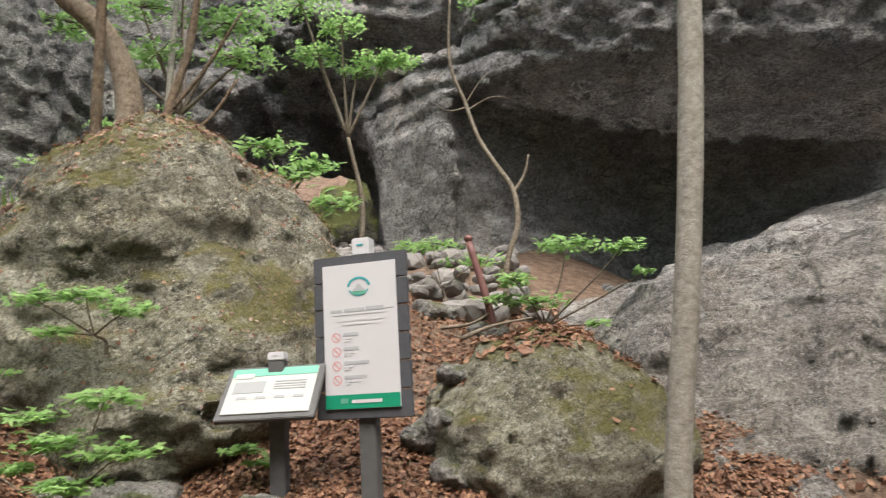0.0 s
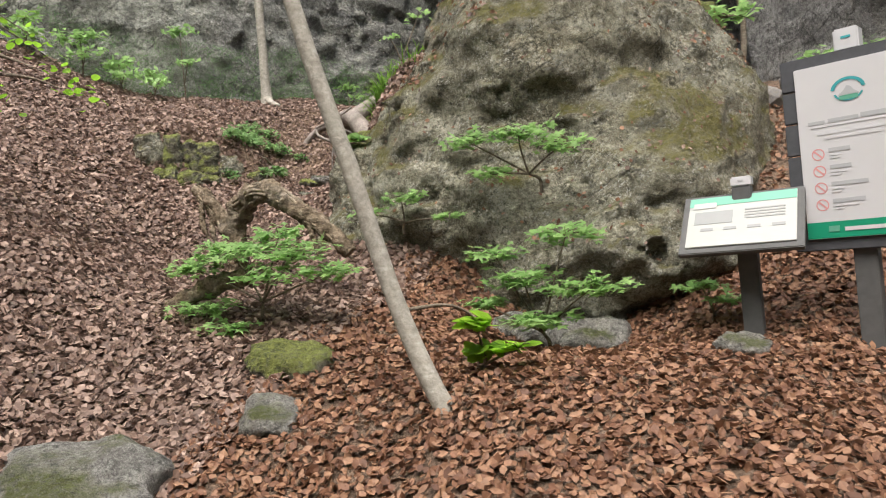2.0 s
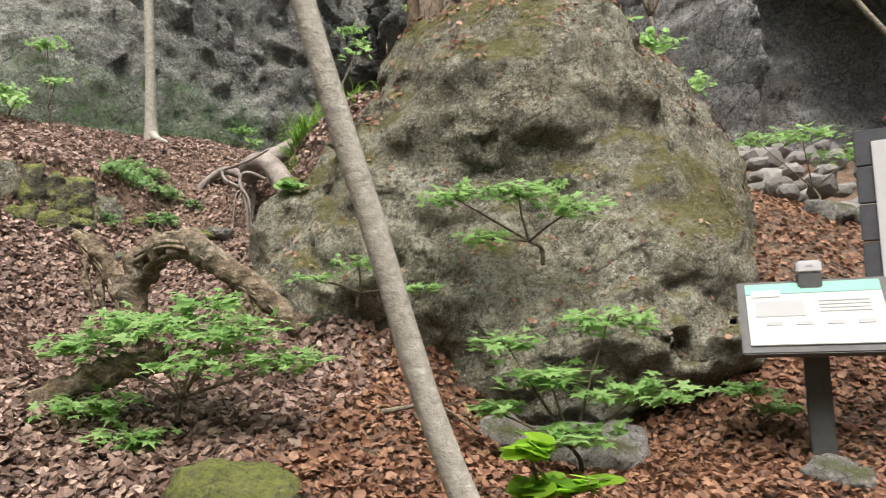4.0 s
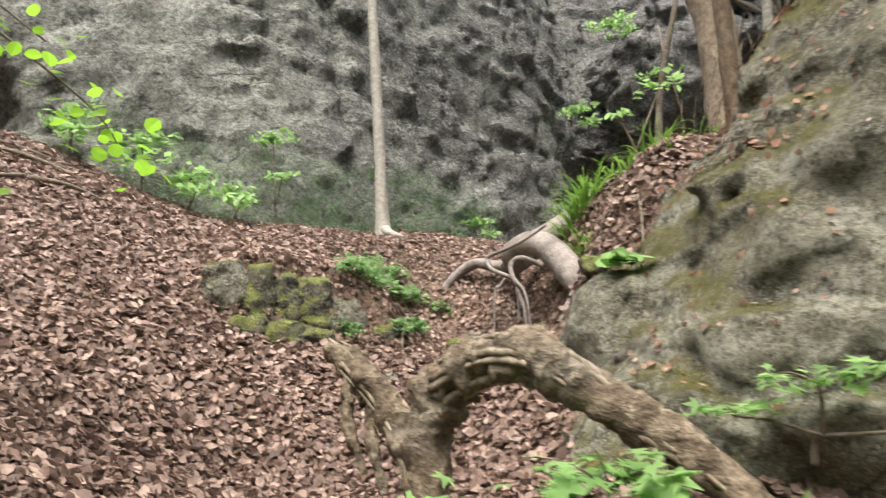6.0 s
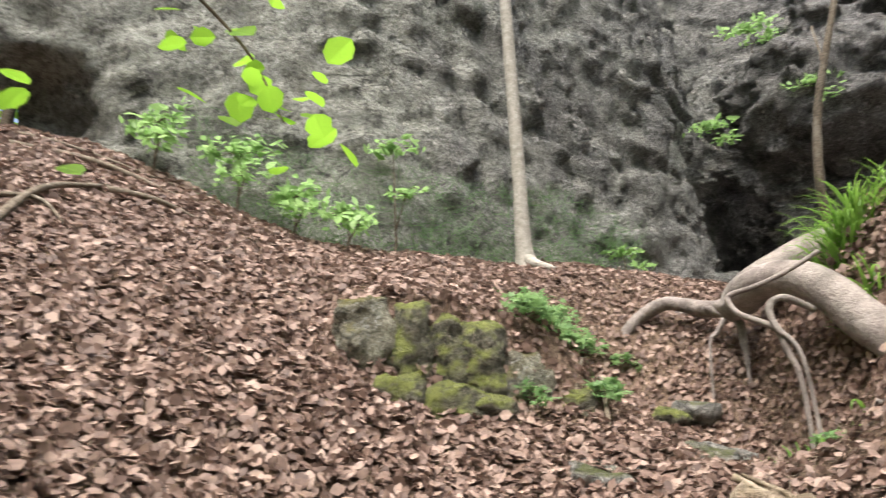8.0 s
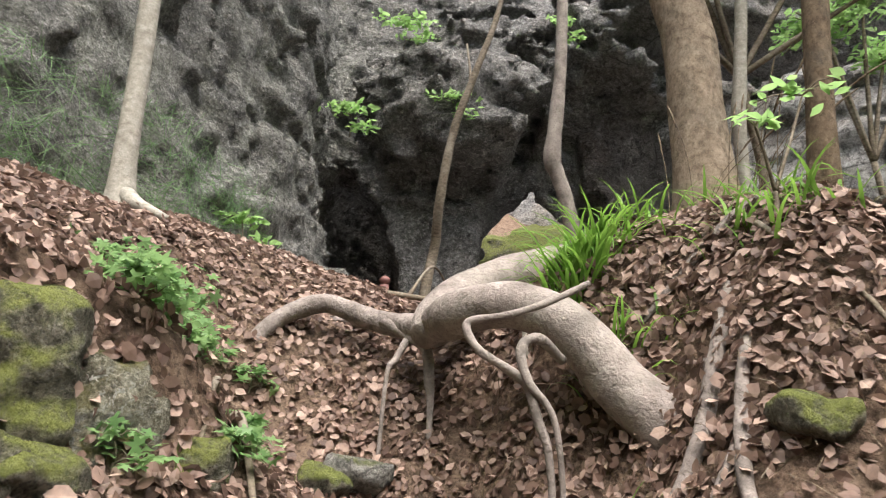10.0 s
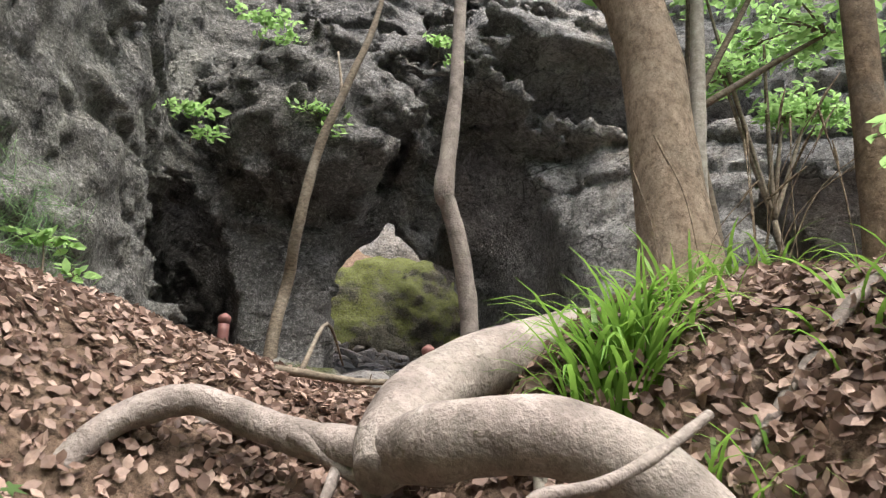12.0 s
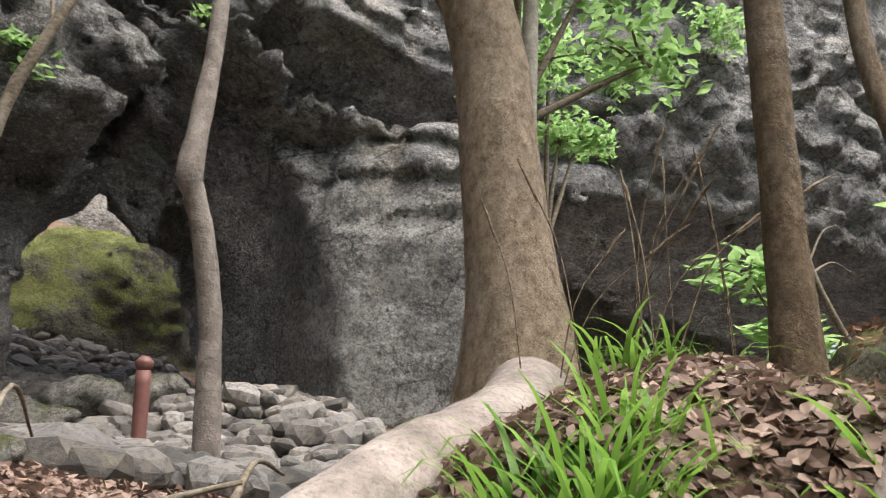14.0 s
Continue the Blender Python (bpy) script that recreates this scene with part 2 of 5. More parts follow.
M_MINT = plain_material("mint_print", (0.12, 0.36, 0.26), 0.45, 0, 0.1)
M_GREYINK = plain_material("grey_print", (0.42, 0.43, 0.45), 0.5, 0, 0.1)
M_PALEINK = plain_material("pale_grey_print", (0.58, 0.58, 0.6), 0.5, 0, 0.1)
M_REDINK = plain_material("red_print", (0.66, 0.3, 0.3), 0.5, 0, 0.1)
M_BLUEINK = plain_material("teal_print", (0.05, 0.33, 0.36), 0.5, 0, 0.1)
M_RUST = plain_material("rust_red_paint", (0.17, 0.075, 0.066), 0.6, 0.0, 0.6, 18, 0.002)


# ---- mesh helpers ----
RNG = np.random.default_rng(7)
LATTICE = RNG.random((48, 48, 48)).astype(np.float32)


def vnoise(x, y, z):
    """Smooth lattice noise in -1 to 1 for whole arrays."""
    out = 0
    xi, yi, zi = np.floor(x).astype(np.int32), np.floor(y).astype(np.int32), np.floor(z).astype(np.int32)
    fx, fy, fz = x - xi, y - yi, z - zi
    fx, fy, fz = (f * f * (3 - 2 * f) for f in (fx, fy, fz))
    for i in (0, 1):
        for j in (0, 1):
            for k in (0, 1):
                w = (fx if i else 1 - fx) * (fy if j else 1 - fy) * (fz if k else 1 - fz)
                out = out + w * LATTICE[(xi + i) % 48, (yi + j) % 48, (zi + k) % 48]
    return out * 2 - 1


def fbm(x, y, z, scale, octaves=4, gain=0.5, ridge=False):
    total, amp = 0, 1.0
    for o in range(octaves):
        v = vnoise(x * scale + 7.3 * o, y * scale + 3.1 * o, z * scale + 11.7 * o)
        total = total + amp * ((0.5 - np.abs(v)) * 1.6 if ridge else v)
        amp *= gain
        scale *= 2.03
    return total


def cells(x, y, z, scale):
    """Distance to the nearest of scattered points, for whole arrays: lumps with creases between them."""
    out = np.empty(x.shape, np.float32)
    for a in range(0, x.size, 200000):
        p = [c.ravel()[a:a + 200000] * scale for c in (x, y, z)]
        i0 = [np.floor(c).astype(np.int32) for c in p]
        best = np.full(p[0].shape, 9.0, np.float32)
        for i in (-1, 0, 1):
            for j in (-1, 0, 1):
                for k in (-1, 0, 1):
                    a0, a1, a2 = (i0[0] + i) % 48, (i0[1] + j) % 48, (i0[2] + k) % 48
                    d = ((i0[0] + i + LATTICE[a0, a1, a2] - p[0]) ** 2 + (i0[1] + j + LATTICE[a1, a2, a0] - p[1]) ** 2 + (i0[2] + k + LATTICE[a2, a0, a1] - p[2]) ** 2)
                    best = np.minimum(best, d)
        out.ravel()[a:a + 200000] = np.sqrt(best)
    return out


def largest(v, q, least=3000):
    """Drops loose specks: keeps the connected pieces of at least that many corners."""
    lab = np.arange(len(v))
    while True:
        m = lab[q].min(axis=1)
        nxt = lab.copy()
        for k in range(4):
            np.minimum.at(nxt, q[:, k], m)
        nxt = nxt[nxt]
        if (nxt == lab).all():
            break
        lab = nxt
    keep = np.bincount(lab, minlength=len(v))[lab] >= least
    idx = np.cumsum(keep) - 1
    q = q[keep[q[:, 0]]]
    return v[keep], idx[q]


def mesh_object(name, verts, faces, mat, parent=None, smooth=True, label=""):
    me = bpy.data.meshes.new(name)
    verts = np.asarray(verts, dtype=np.float64)
    if isinstance(faces, np.ndarray):
        k = faces.shape[1]
        me.vertices.add(len(verts))
        me.vertices.foreach_set("co", verts.ravel())
        me.loops.add(faces.size)
        me.loops.foreach_set("vertex_index", faces.ravel().astype(np.int32))
        me.polygons.add(len(faces))
        me.polygons.foreach_set("loop_start", np.arange(0, faces.size, k, dtype=np.int32))
        me.update(calc_edges=True)
    else:
        me.from_pydata([tuple(v) for v in verts], [], faces)
    me.polygons.foreach_set("use_smooth", [smooth] * len(me.polygons))
    me.materials.append(mat)
    me.update()
    ob = new(name, me)
    if parent is not None:
        ob.parent = parent
    if label:
        ob["label"] = label
    return ob


def part(name, bm, material, parent=None, label="", smooth=False):
    me = bpy.data.meshes.new(name)
    bm.to_mesh(me)
    bm.free()
    me.polygons.foreach_set("use_smooth", [smooth] * len(me.polygons))
    me.materials.append(material)
    ob = new(name, me)
    if parent is not None:
        ob.parent = parent
    if label:
        ob["label"] = label
    return ob


def box_bm(sx, sy, sz, at=(0, 0, 0), bevel=0.004):
    bm = bmesh.new()
    bmesh.ops.create_cube(bm, size=1.0, matrix=Matrix.Translation(at) @ Matrix.Diagonal((sx, sy, sz, 1)))
    if bevel:
        bmesh.ops.bevel(bm, geom=bm.edges[:], offset=bevel, segments=2, affect="EDGES")
    return bm


def spline(points, steps=8):
    """Catmull-Rom through the points; each point may carry a radius as its last number."""
    p = np.asarray(points, float)
    p = np.vstack([2 * p[0] - p[1], p, 2 * p[-1] - p[-2]])
    out = []
    for i in range(1, len(p) - 2):
        for s in np.linspace(0, 1, steps, endpoint=False):
            a, b, c, d = p[i - 1], p[i], p[i + 1], p[i + 2]
            out.append(0.5 * (2 * b + (c - a) * s + (2 * a - 5 * b + 4 * c - d) * s * s + (3 * b - a - 3 * c + d) * s ** 3))
    out.append(p[-2])
    return np.array(out)


def tube(points, steps=8, sides=12, rough=0.08, lump=1.5, seed=0.0, cap=True):
    """Vertices and quads of a knotty round limb along points (x, y, z, radius)."""
    s = spline(points, steps)
    c, r = s[:, :3], np.maximum(s[:, 3], 0.001)
    tan = np.gradient(c, axis=0)
    tan /= np.linalg.norm(tan, axis=1)[:, None] + 1e-9
    ref = np.array((0.31, 0.95, 0.05)) if abs(tan[0] @ np.array((0.31, 0.95, 0.05))) < 0.9 else np.array((1.0, 0, 0))
    verts = []
    ang = np.linspace(0, 2 * np.pi, sides, endpoint=False)
    for i in range(len(c)):
        u = ref - tan[i] * (ref @ tan[i])
        u /= np.linalg.norm(u)
        ref = u
        v = np.cross(tan[i], u)
        verts.append(c[i] + r[i] * (np.cos(ang)[:, None] * u + np.sin(ang)[:, None] * v))
    v = np.array(verts)
    if rough:
        d = v - c[:, None, :]
        k = lump / np.maximum(r.mean(), 0.01)
        nn = fbm(v[..., 0] + seed, v[..., 1], v[..., 2] * 0.6, k * 0.5, 3)
        v = c[:, None, :] + d * (1 + rough * nn)[..., None]
    n, m = len(c), sides
    i, j = np.meshgrid(np.arange(n - 1), np.arange(m), indexing="ij")
    q = np.stack([i * m + j, i * m + (j + 1) % m, (i + 1) * m + (j + 1) % m, (i + 1) * m + j], -1).reshape(-1, 4)
    v = v.reshape(-1, 3)
    if cap:
        v = np.vstack([v, c[0], c[-1]])
        a, b = n * m, n * m + 1
        k = np.arange(m)
        q = np.vstack([q, np.stack([np.full(m, a), (k + 1) % m, k, np.full(m, a)], -1), np.stack([np.full(m, b), (n - 1) * m + k, (n - 1) * m + (k + 1) % m, np.full(m, b)], -1)])
    return v, q


def join(pieces):
    vs, fs, o = [], [], 0
    for v, f in pieces:
        vs.append(v)
        fs.append(f + o)
        o += len(v)
    return np.vstack(vs), np.vstack(fs)


def quads_to_mesh(name, pieces, mat, parent=None, smooth=True, label=""):
    v, f = join(pieces)
    faces = [tuple(dict.fromkeys(q)) for q in f.tolist()]
    return mesh_object(name, v, faces, mat, parent, smooth, label)


def surface_nets(field, lo, step):
    """Quads of the zero surface of a sampled field (negative inside)."""
    inside = field < 0
    nx, ny, nz = field.shape
    n = 0
    acc = np.zeros((nx - 1, ny - 1, nz - 1, 3), np.float32)
    cnt = np.zeros((nx - 1, ny - 1, nz - 1), np.float32)
    corners = [(i, j, k) for i in (0, 1) for j in (0, 1) for k in (0, 1)]
    sub = {c: field[c[0]:nx - 1 + c[0], c[1]:ny - 1 + c[1], c[2]:nz - 1 + c[2]] for c in corners}
    for a in corners:
        for ax in range(3):
            if a[ax] == 0:
                b = tuple(1 if q == ax else a[q] for q in range(3))
                fa, fb = sub[a], sub[b]
                cross = (fa < 0) != (fb < 0)
                t = np.where(cross, fa / np.where(cross, fa - fb, 1), 0)
                for q in range(3):
                    acc[..., q] += np.where(cross, (t if q == ax else a[q]), 0)
                cnt += cross
    act = cnt > 0
    idx = np.full(act.shape, -1, np.int64)
    idx[act] = np.arange(act.sum())
    cell = np.argwhere(act)
    verts = np.asarray(lo) + step * (cell + acc[act] / cnt[act][:, None])
    quads = []
    for ax in range(3):
        o = [q for q in range(3) if q != ax]
        lower = [slice(None)] * 3
        upper = [slice(None)] * 3
        lower[ax], upper[ax] = slice(0, -1), slice(1, None)
        A, B = inside[tuple(lower)], inside[tuple(upper)]
        for flip in (False, True):
            e = np.argwhere((A & ~B) if not flip else (~A & B))
            e = e[(e[:, o[0]] > 0) & (e[:, o[1]] > 0) & (e[:, o[0]] < field.shape[o[0]] - 1) & (e[:, o[1]] < field.shape[o[1]] - 1)]
            q = []
            for d0, d1 in ((0, 0), (1, 0), (1, 1), (0, 1)):
                c = e.copy()
                c[:, o[0]] -= 1 - d0
                c[:, o[1]] -= 1 - d1
                q.append(idx[c[:, 0], c[:, 1], c[:, 2]])
            q = np.stack(q, -1)
            if flip != (ax == 1):
                q = q[:, ::-1]
            quads.append(q)
    return verts, np.vstack(quads)


def sample(lo, hi, step):
    ax = [np.arange(a, b, step, dtype=np.float32) for a, b in zip(lo, hi)]
    return np.meshgrid(*ax, indexing="ij")


def ellipsoid(X, Y, Z, c, r, turn=0.0):
    """Signed distance, roughly, to an ellipsoid turned about the upright."""
    x, y = X - c[0], Y - c[1]
    if turn:
        a = radians(turn)
        x, y = x * math.cos(a) + y * math.sin(a), -x * math.sin(a) + y * math.cos(a)
    k = np.sqrt((x / r[0]) ** 2 + (y / r[1]) ** 2 + ((Z - c[2]) / r[2]) ** 2)
    return (k - 1) * min(r)


def smin(a, b, k):
    h = np.clip(0.5 + 0.5 * (b - a) / k, 0, 1)
    return b * (1 - h) + a * h - k * h * (1 - h)


def smax(a, b, k):
    return -smin(-a, -b, k)


# ---- ground ----
MOUNDS = ((-0.45, 4.7, 1.6, -0.47), (-2.2, 2.0, 1.8, -0.72), (2.0, 4.0, 2.2, -0.67), (-4.0, 3.0, 1.4, -0.58), (-4.3, 4.7, 1.2, -0.44), (-5.6, 5.0, 1.1, -0.67),
          (-5.7, 6.6, 1.0, -0.4), (-7.0, 8.3, 1.6, 0.37), (-3.9, 7.4, 0.95, 0.78), (-4.15, 6.65, 0.42, 0.38), (-2.3, 8.2, 1.6, 0.68), (1.0, 14.0, 2.6, 1.0), (-9.5, 5.8, 1.8, 0.97),
          (-13.0, 3.0, 3.0, 2.7), (-21.0, 6.0, 6.0, 5.5), (-4.75, 7.28, 0.33, 0.3), (-6.2, 7.3, 0.4, -0.26), (4.0, 8.0, 2.6, -0.21), (-2.3, 5.1, 1.1, -0.87), (-5.0, 14.3, 1.6, -0.51), (-3.0, 28.0, 5.0, 6.5), (-4.0, -2.0, 3.0, -0.84),
          (-4.0, 12.3, 1.8, -0.35), (0.0, 0.8, 1.6, -0.2), (-4.9, 6.75, 0.5, -0.42), (-5.35, 7.1, 0.42, -0.28), (-5.85, 7.35, 0.5, -0.25))


def ground_height(x, y):
    h = 0.556 - 0.149 * 25 * np.tanh(x / 25) + 0.218 * 25 * np.tanh(y / 25)
    for cx, cy, r, a in MOUNDS:
        h = h + a * np.exp(-((x - cx) ** 2 + (y - cy) ** 2) / r ** 2)
    # the low ledge beside the root steps
    back = -(0.742 * (x + 6.6) - 0.67 * (y - 5.78))
    along = 0.67 * (x + 6.6) + 0.742 * (y - 5.78)
    window = np.clip((along + 0.25) / 0.3, 0, 1) * np.clip((1.25 - along) / 0.4, 0, 1)
    h = h + 0.36 * window * np.clip(back / 0.14, 0, 1) * np.exp(-np.maximum(back - 0.14, 0) / 0.6)
    z = np.zeros_like(h)
    return h + 0.05 * fbm(x, y, z, 1.1, 3) + 0.02 * fbm(x, y, z, 5.0, 2)


def on_ground(x, y):
    return float(ground_height(np.array([float(x)]), np.array([float(y)]))[0])


def far_steps(lo, hi, step):
    near = np.arange(lo, hi, step)
    out = np.geomspace(step * 2, 220, 26)
    return np.concatenate([lo - out[::-1], near, near[-1] + out])


gx, gy = far_steps(-13, 6, 0.11), far_steps(-3, 22, 0.11)
GX, GY = np.meshgrid(gx, gy, indexing="ij")
GZ = ground_height(GX, GY)
ii, jj = np.meshgrid(np.arange(len(gx) - 1), np.arange(len(gy) - 1), indexing="ij")
w = len(gy)
gq = np.stack([ii * w + jj, (ii + 1) * w + jj, (ii + 1) * w + jj + 1, ii * w + jj + 1], -1).reshape(-1, 4)
ground = mesh_object("ground", np.stack([GX, GY, GZ], -1).reshape(-1, 3), gq, M_SOIL)
tagged(ground, "brown leaf mould slope of a wooded hillside", "ground", kind="structure")

# ---- cliff with caves ----
STEP = 0.078
lo, hi = (-13.0, 4.2, 0.0), (8.5, 21.0, 12.2)
X, Y, Z = sample(lo, hi, STEP)
wall_x = np.interp(Y, (4.2, 5.2, 7.4, 8.7, 11.4, 14.5, 21), (-11.6, -10.5, -7.95, -7.25, -6.65, -6.3, -5.6)) - np.where(Y < 9, 0.2, 0.14) * (Z - 4.3)
wall_x += 0.35 * np.clip(1 - (Z - 3.6) / 1.4, 0, 1) * np.clip((Y - 11.5) / 1.5, 0, 1)
left_wall = (X - wall_x) * 0.8
front_y = np.interp(X, (-7, -4.6, -3, -1.6, -0.8, 0.1, 0.8, 2.0, 4.0, 6.0, 8.5), (14.0, 14.1, 14.3, 13.9, 13.1, 12.1, 11.6, 11.1, 10.3, 9.6, 8.8))
lip = np.interp(X, (0.0, 2.0, 4.0, 5.3, 8.5), (6.55, 6.55, 6.3, 5.9, 5.6))
lean = np.clip(X / 1.5, 0, 1)
front = (front_y - Y + 0.1 * np.maximum(Z - 6, 0) * (1 - lean) - 0.35 * np.clip((Z - lip) / 1.2, 0, 1) * lean) * 0.85
solid = smin(left_wall, front, 0.6)
# bulging brow above the openings
solid = smin(solid, ellipsoid(X, Y, Z, (-5.15, 13.9, 7.15), (1.35, 1.0, 1.25)), 0.4)
solid = smin(solid, ellipsoid(X, Y, Z, (-1.5, 14.0, 8.6), (2.3, 1.1, 1.0)), 0.5)
# the small cave
solid = smax(solid, -ellipsoid(X + 0.22 * (Z - 4.6), Y, Z, (-6.32, 15.2, 4.45), (0.56, 3.4, 1.6)), 0.1)
# the chamber between the pillars
roof = np.interp(X, (-4.35, -4.0, -3.4, -2.7, -2.05, -1.65, -1.45, -1.3), (6.1, 7.0, 7.4, 7.5, 7.0, 6.35, 5.4, 3.5))
west = np.interp(Z, (3.5, 4.7, 5.7, 6.4, 7.0), (-4.5, -4.5, -4.35, -4.15, -4.0))
back = np.interp(X, (-4.2, -3.1, -2.6, -1.9, -1.3), (14.9, 15.1, 16.8, 17.2, 15.6))
chamber = np.maximum(np.maximum((Z - roof) * 0.7, west - X), np.maximum(X + 1.3, Y - back))
solid = smax(solid, -chamber, 0.12)
# the arch through to the daylight behind, widening inwards
u = X - 0.2 * (Y - 15)
grow = np.clip(Y - 15.2, 0, 5) * 0.22
arch = np.maximum(np.maximum(np.interp(Z - grow, (4.7, 5.7, 6.35, 6.6), (-4.52, -4.42, -3.86, -3.6)) - u - grow, u - np.interp(Z - grow, (4.5, 5.3, 5.9, 6.35, 6.6), (-2.75, -3.0, -3.38, -3.82, -4.1)) - grow), 14.0 - Y)
solid = smax(solid, -arch * 0.8, 0.06)
# the crack above it
crack = np.maximum(np.abs(X + 4.0 - 0.125 * (Z - 6.8) + 0.08 * np.sin(Z * 3.1)) - 0.1 - 0.06 * (7.4 - Z), np.maximum(np.maximum(6.5 - Z, Z - 9.6), Y - 15.0))
solid = smax(solid, -crack, 0.05)
# right-hand shelter under the overhang
deep = np.interp(X, (0.0, 0.3, 0.9, 2.0, 4.0, 8.5), (0.3, 0.9, 1.5, 2.6, 4.2, 4.6))
shelter = np.maximum(np.maximum(Z - lip - 0.15 * np.clip((Y - front_y - 0.2) / 0.9, 0, 1), Y - (front_y + deep - 0.3 * np.maximum(0, 4.6 - Z))), 0.08 - X)
solid = smax(solid, -shelter, 0.1)
# long hollow over the pillar
solid = smax(solid, -ellipsoid(X, Y, Z + 0.12 * (X + 1.2), (-1.2, 13.1, 8.1), (1.5, 0.9, 0.36)), 0.1)
# hollow at the foot of the long wall
solid = smax(solid, -ellipsoid(X, Y, Z, (-10.15, 5.45, 4.95), (0.62, 0.75, 0.7)), 0.15)
# sloping stone apron under the shelter
slope = 1.05 + np.interp(Y, (4.2, 5.3, 7.4, 8.0, 13.0), (-0.7, 0.0, 1.45, 1.65, 2.2)) + 0.3 * (X - 3.2) * np.clip((Y - 5) / 3, 0, 1)
apron = np.maximum((Z - slope - 0.3 * vnoise(X * 0.9, Y * 0.9, Z * 0.9) - 0.12 * vnoise(X * 2.6, Y * 2.6, Z * 2.6)) * 0.8, np.interp(Y, (4.2, 5.0, 5.6, 6.5, 8.0, 10.0, 12.0), (2.6, 1.8, 1.65, 1.6, 1.3, 0.9, 0.5)) - X)
apron = np.maximum(apron, (4.75 + 0.05 * X - Y) * 0.8)
solid = smin(solid, apron, 0.3)
# daylight behind, and a notch in the rim
solid = np.maximum(solid, Y - 19.6)
solid = smax(solid, -(X + 10.75 + 0.3 * (Y - 5)), 0.3)
solid = smax(solid, -ellipsoid(X, Y, Z, (-2.9, 15.5, 12.6), (0.3, 6.0, 2.0)), 0.3)
near = np.abs(solid) < 0.6
x, y, z = X[near], Y[near], Z[near]
warp = 0.25 * vnoise(x * 1.3, y * 1.3, z * 1.3)
beds = z * 1.5 + 0.35 * x + 0.8 * vnoise(x * 0.5, y * 0.5, z * 0.5)
beds = beds - np.floor(beds)
# the pillar, the cave insides and the shelter wall are smoother than the brow
calm = 1 - 0.55 * np.exp(-((x + 0.8) / 1.2) ** 4 - ((y - 13.4) / 1.6) ** 4 - ((z - 5.0) / 1.6) ** 4) - 0.4 * np.clip((x - 0.3) / 0.5, 0, 1) * np.clip((6.0 - z) / 0.6, 0, 1) * np.clip((z - 3.0) / 0.5, 0, 1)
bold = 0.55 + 0.75 * np.clip((z - 5.6) / 1.2, 0, 1) * np.clip((x + 6.2) / 1.0, 0, 1)
rough = calm * (0.16 * fbm(x, y, z, 0.5, 2) + bold * 0.11 * fbm(x + warp, y, z * 1.4 + warp, 1.6, 3, 0.62, True) + 0.08 * (bold - 0.35) * (cells(x, y + warp, z * 1.2, 2.6) - 0.5) + 0.06 * fbm(x + warp, y, z * 1.1, 3.6, 2, 0.8, True) + 0.045 * fbm(x, y, z, 6.0, 1)
                + 0.2 * (beds ** 3 - 0.3) * np.clip(vnoise(x * 0.4 + 9, y * 0.4, z * 0.4) + 0.3, 0, 1) * (bold - 0.3))
solid[near] += rough
v, q = largest(*surface_nets(solid, lo, STEP))
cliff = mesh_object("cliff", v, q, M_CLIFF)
tagged(cliff, "grey pitted rock cliff with dark caves and an overhang", "cliff", kind="structure")
del X, Y, Z, solid, near, left_wall, front, shelter, lip, deep, wall_x, front_y, lean, roof, west, back, chamber, u, grow, arch, crack, apron, slope


def boulder(name, c, r, mat, label, category="boulder", step=0.05, rough=1.0, turn=0.0, cuts=(), group="", seed=0.0, lobes=()):
    """A rough rock: an ellipsoid broken by noise, with flat cuts (normal, distance from the centre)."""
    pad = 0.35 * max(r) + 0.1
    lo = [c[i] - max(r[:2]) - pad if i < 2 else c[2] - r[2] - pad for i in range(3)]
    hi = [c[i] + max(r[:2]) + pad if i < 2 else c[2] + r[2] + pad for i in range(3)]
    X, Y, Z = sample(lo, hi, step)
    d = ellipsoid(X, Y, Z, c, r, turn)
    for lc, lr in lobes:
        d = smin(d, ellipsoid(X, Y, Z, lc, lr), 0.35)
    for nrm, dist in cuts:
        nv = Vector(nrm).normalized()
        d = smax(d, (X - c[0]) * nv.x + (Y - c[1]) * nv.y + (Z - c[2]) * nv.z - dist, 0.15 * min(r))
    s = 1 / max(min(r), 0.05)
    d = d + rough * min(r) * (0.22 * fbm(X + seed, Y, Z, 0.8 * s, 2) + 0.2 * (cells(X + seed, Y, Z, 1.5 * s) - 0.5) + 0.08 * (cells(X, Y + seed, Z * 1.3, 3.6 * s) - 0.5) + 0.036 * fbm(X, Y + seed, Z * 1.3, 7 * s, 3, 0.75))
    v, q = surface_nets(d, lo, step)
    ob = mesh_object(name, v - np.array(c), q, mat)
    ob.location = c
    return tagged(ob, label, category, group)


big_rock = boulder("boulder", (-2.6, 6.75, 1.95), (1.75, 1.6, 1.95), M_BOULDER, "huge mossy lichen-covered boulder strewn with dead leaves", step=0.036, rough=0.62,
                   cuts=(((-0.1, -0.9, -0.6), 1.68), ((0.75, -0.35, 0.62), 1.62), ((-0.62, -0.25, 0.75), 1.75)), seed=3.0, lobes=(((-2.75, 6.1, 1.35), (1.75, 1.15, 0.8)), ((-3.5, 6.2, 1.9), (0.85, 0.9, 1.1)), ((-1.8, 5.95, 1.5), (0.85, 0.8, 1.1))))
small_rock = boulder("boulder", (0.68, 5.65, 1.05), (1.05, 0.85, 0.88), M_BOULDER, "round mossy boulder behind the notice board, leaves on top", step=0.03, rough=0.6, seed=9.0)
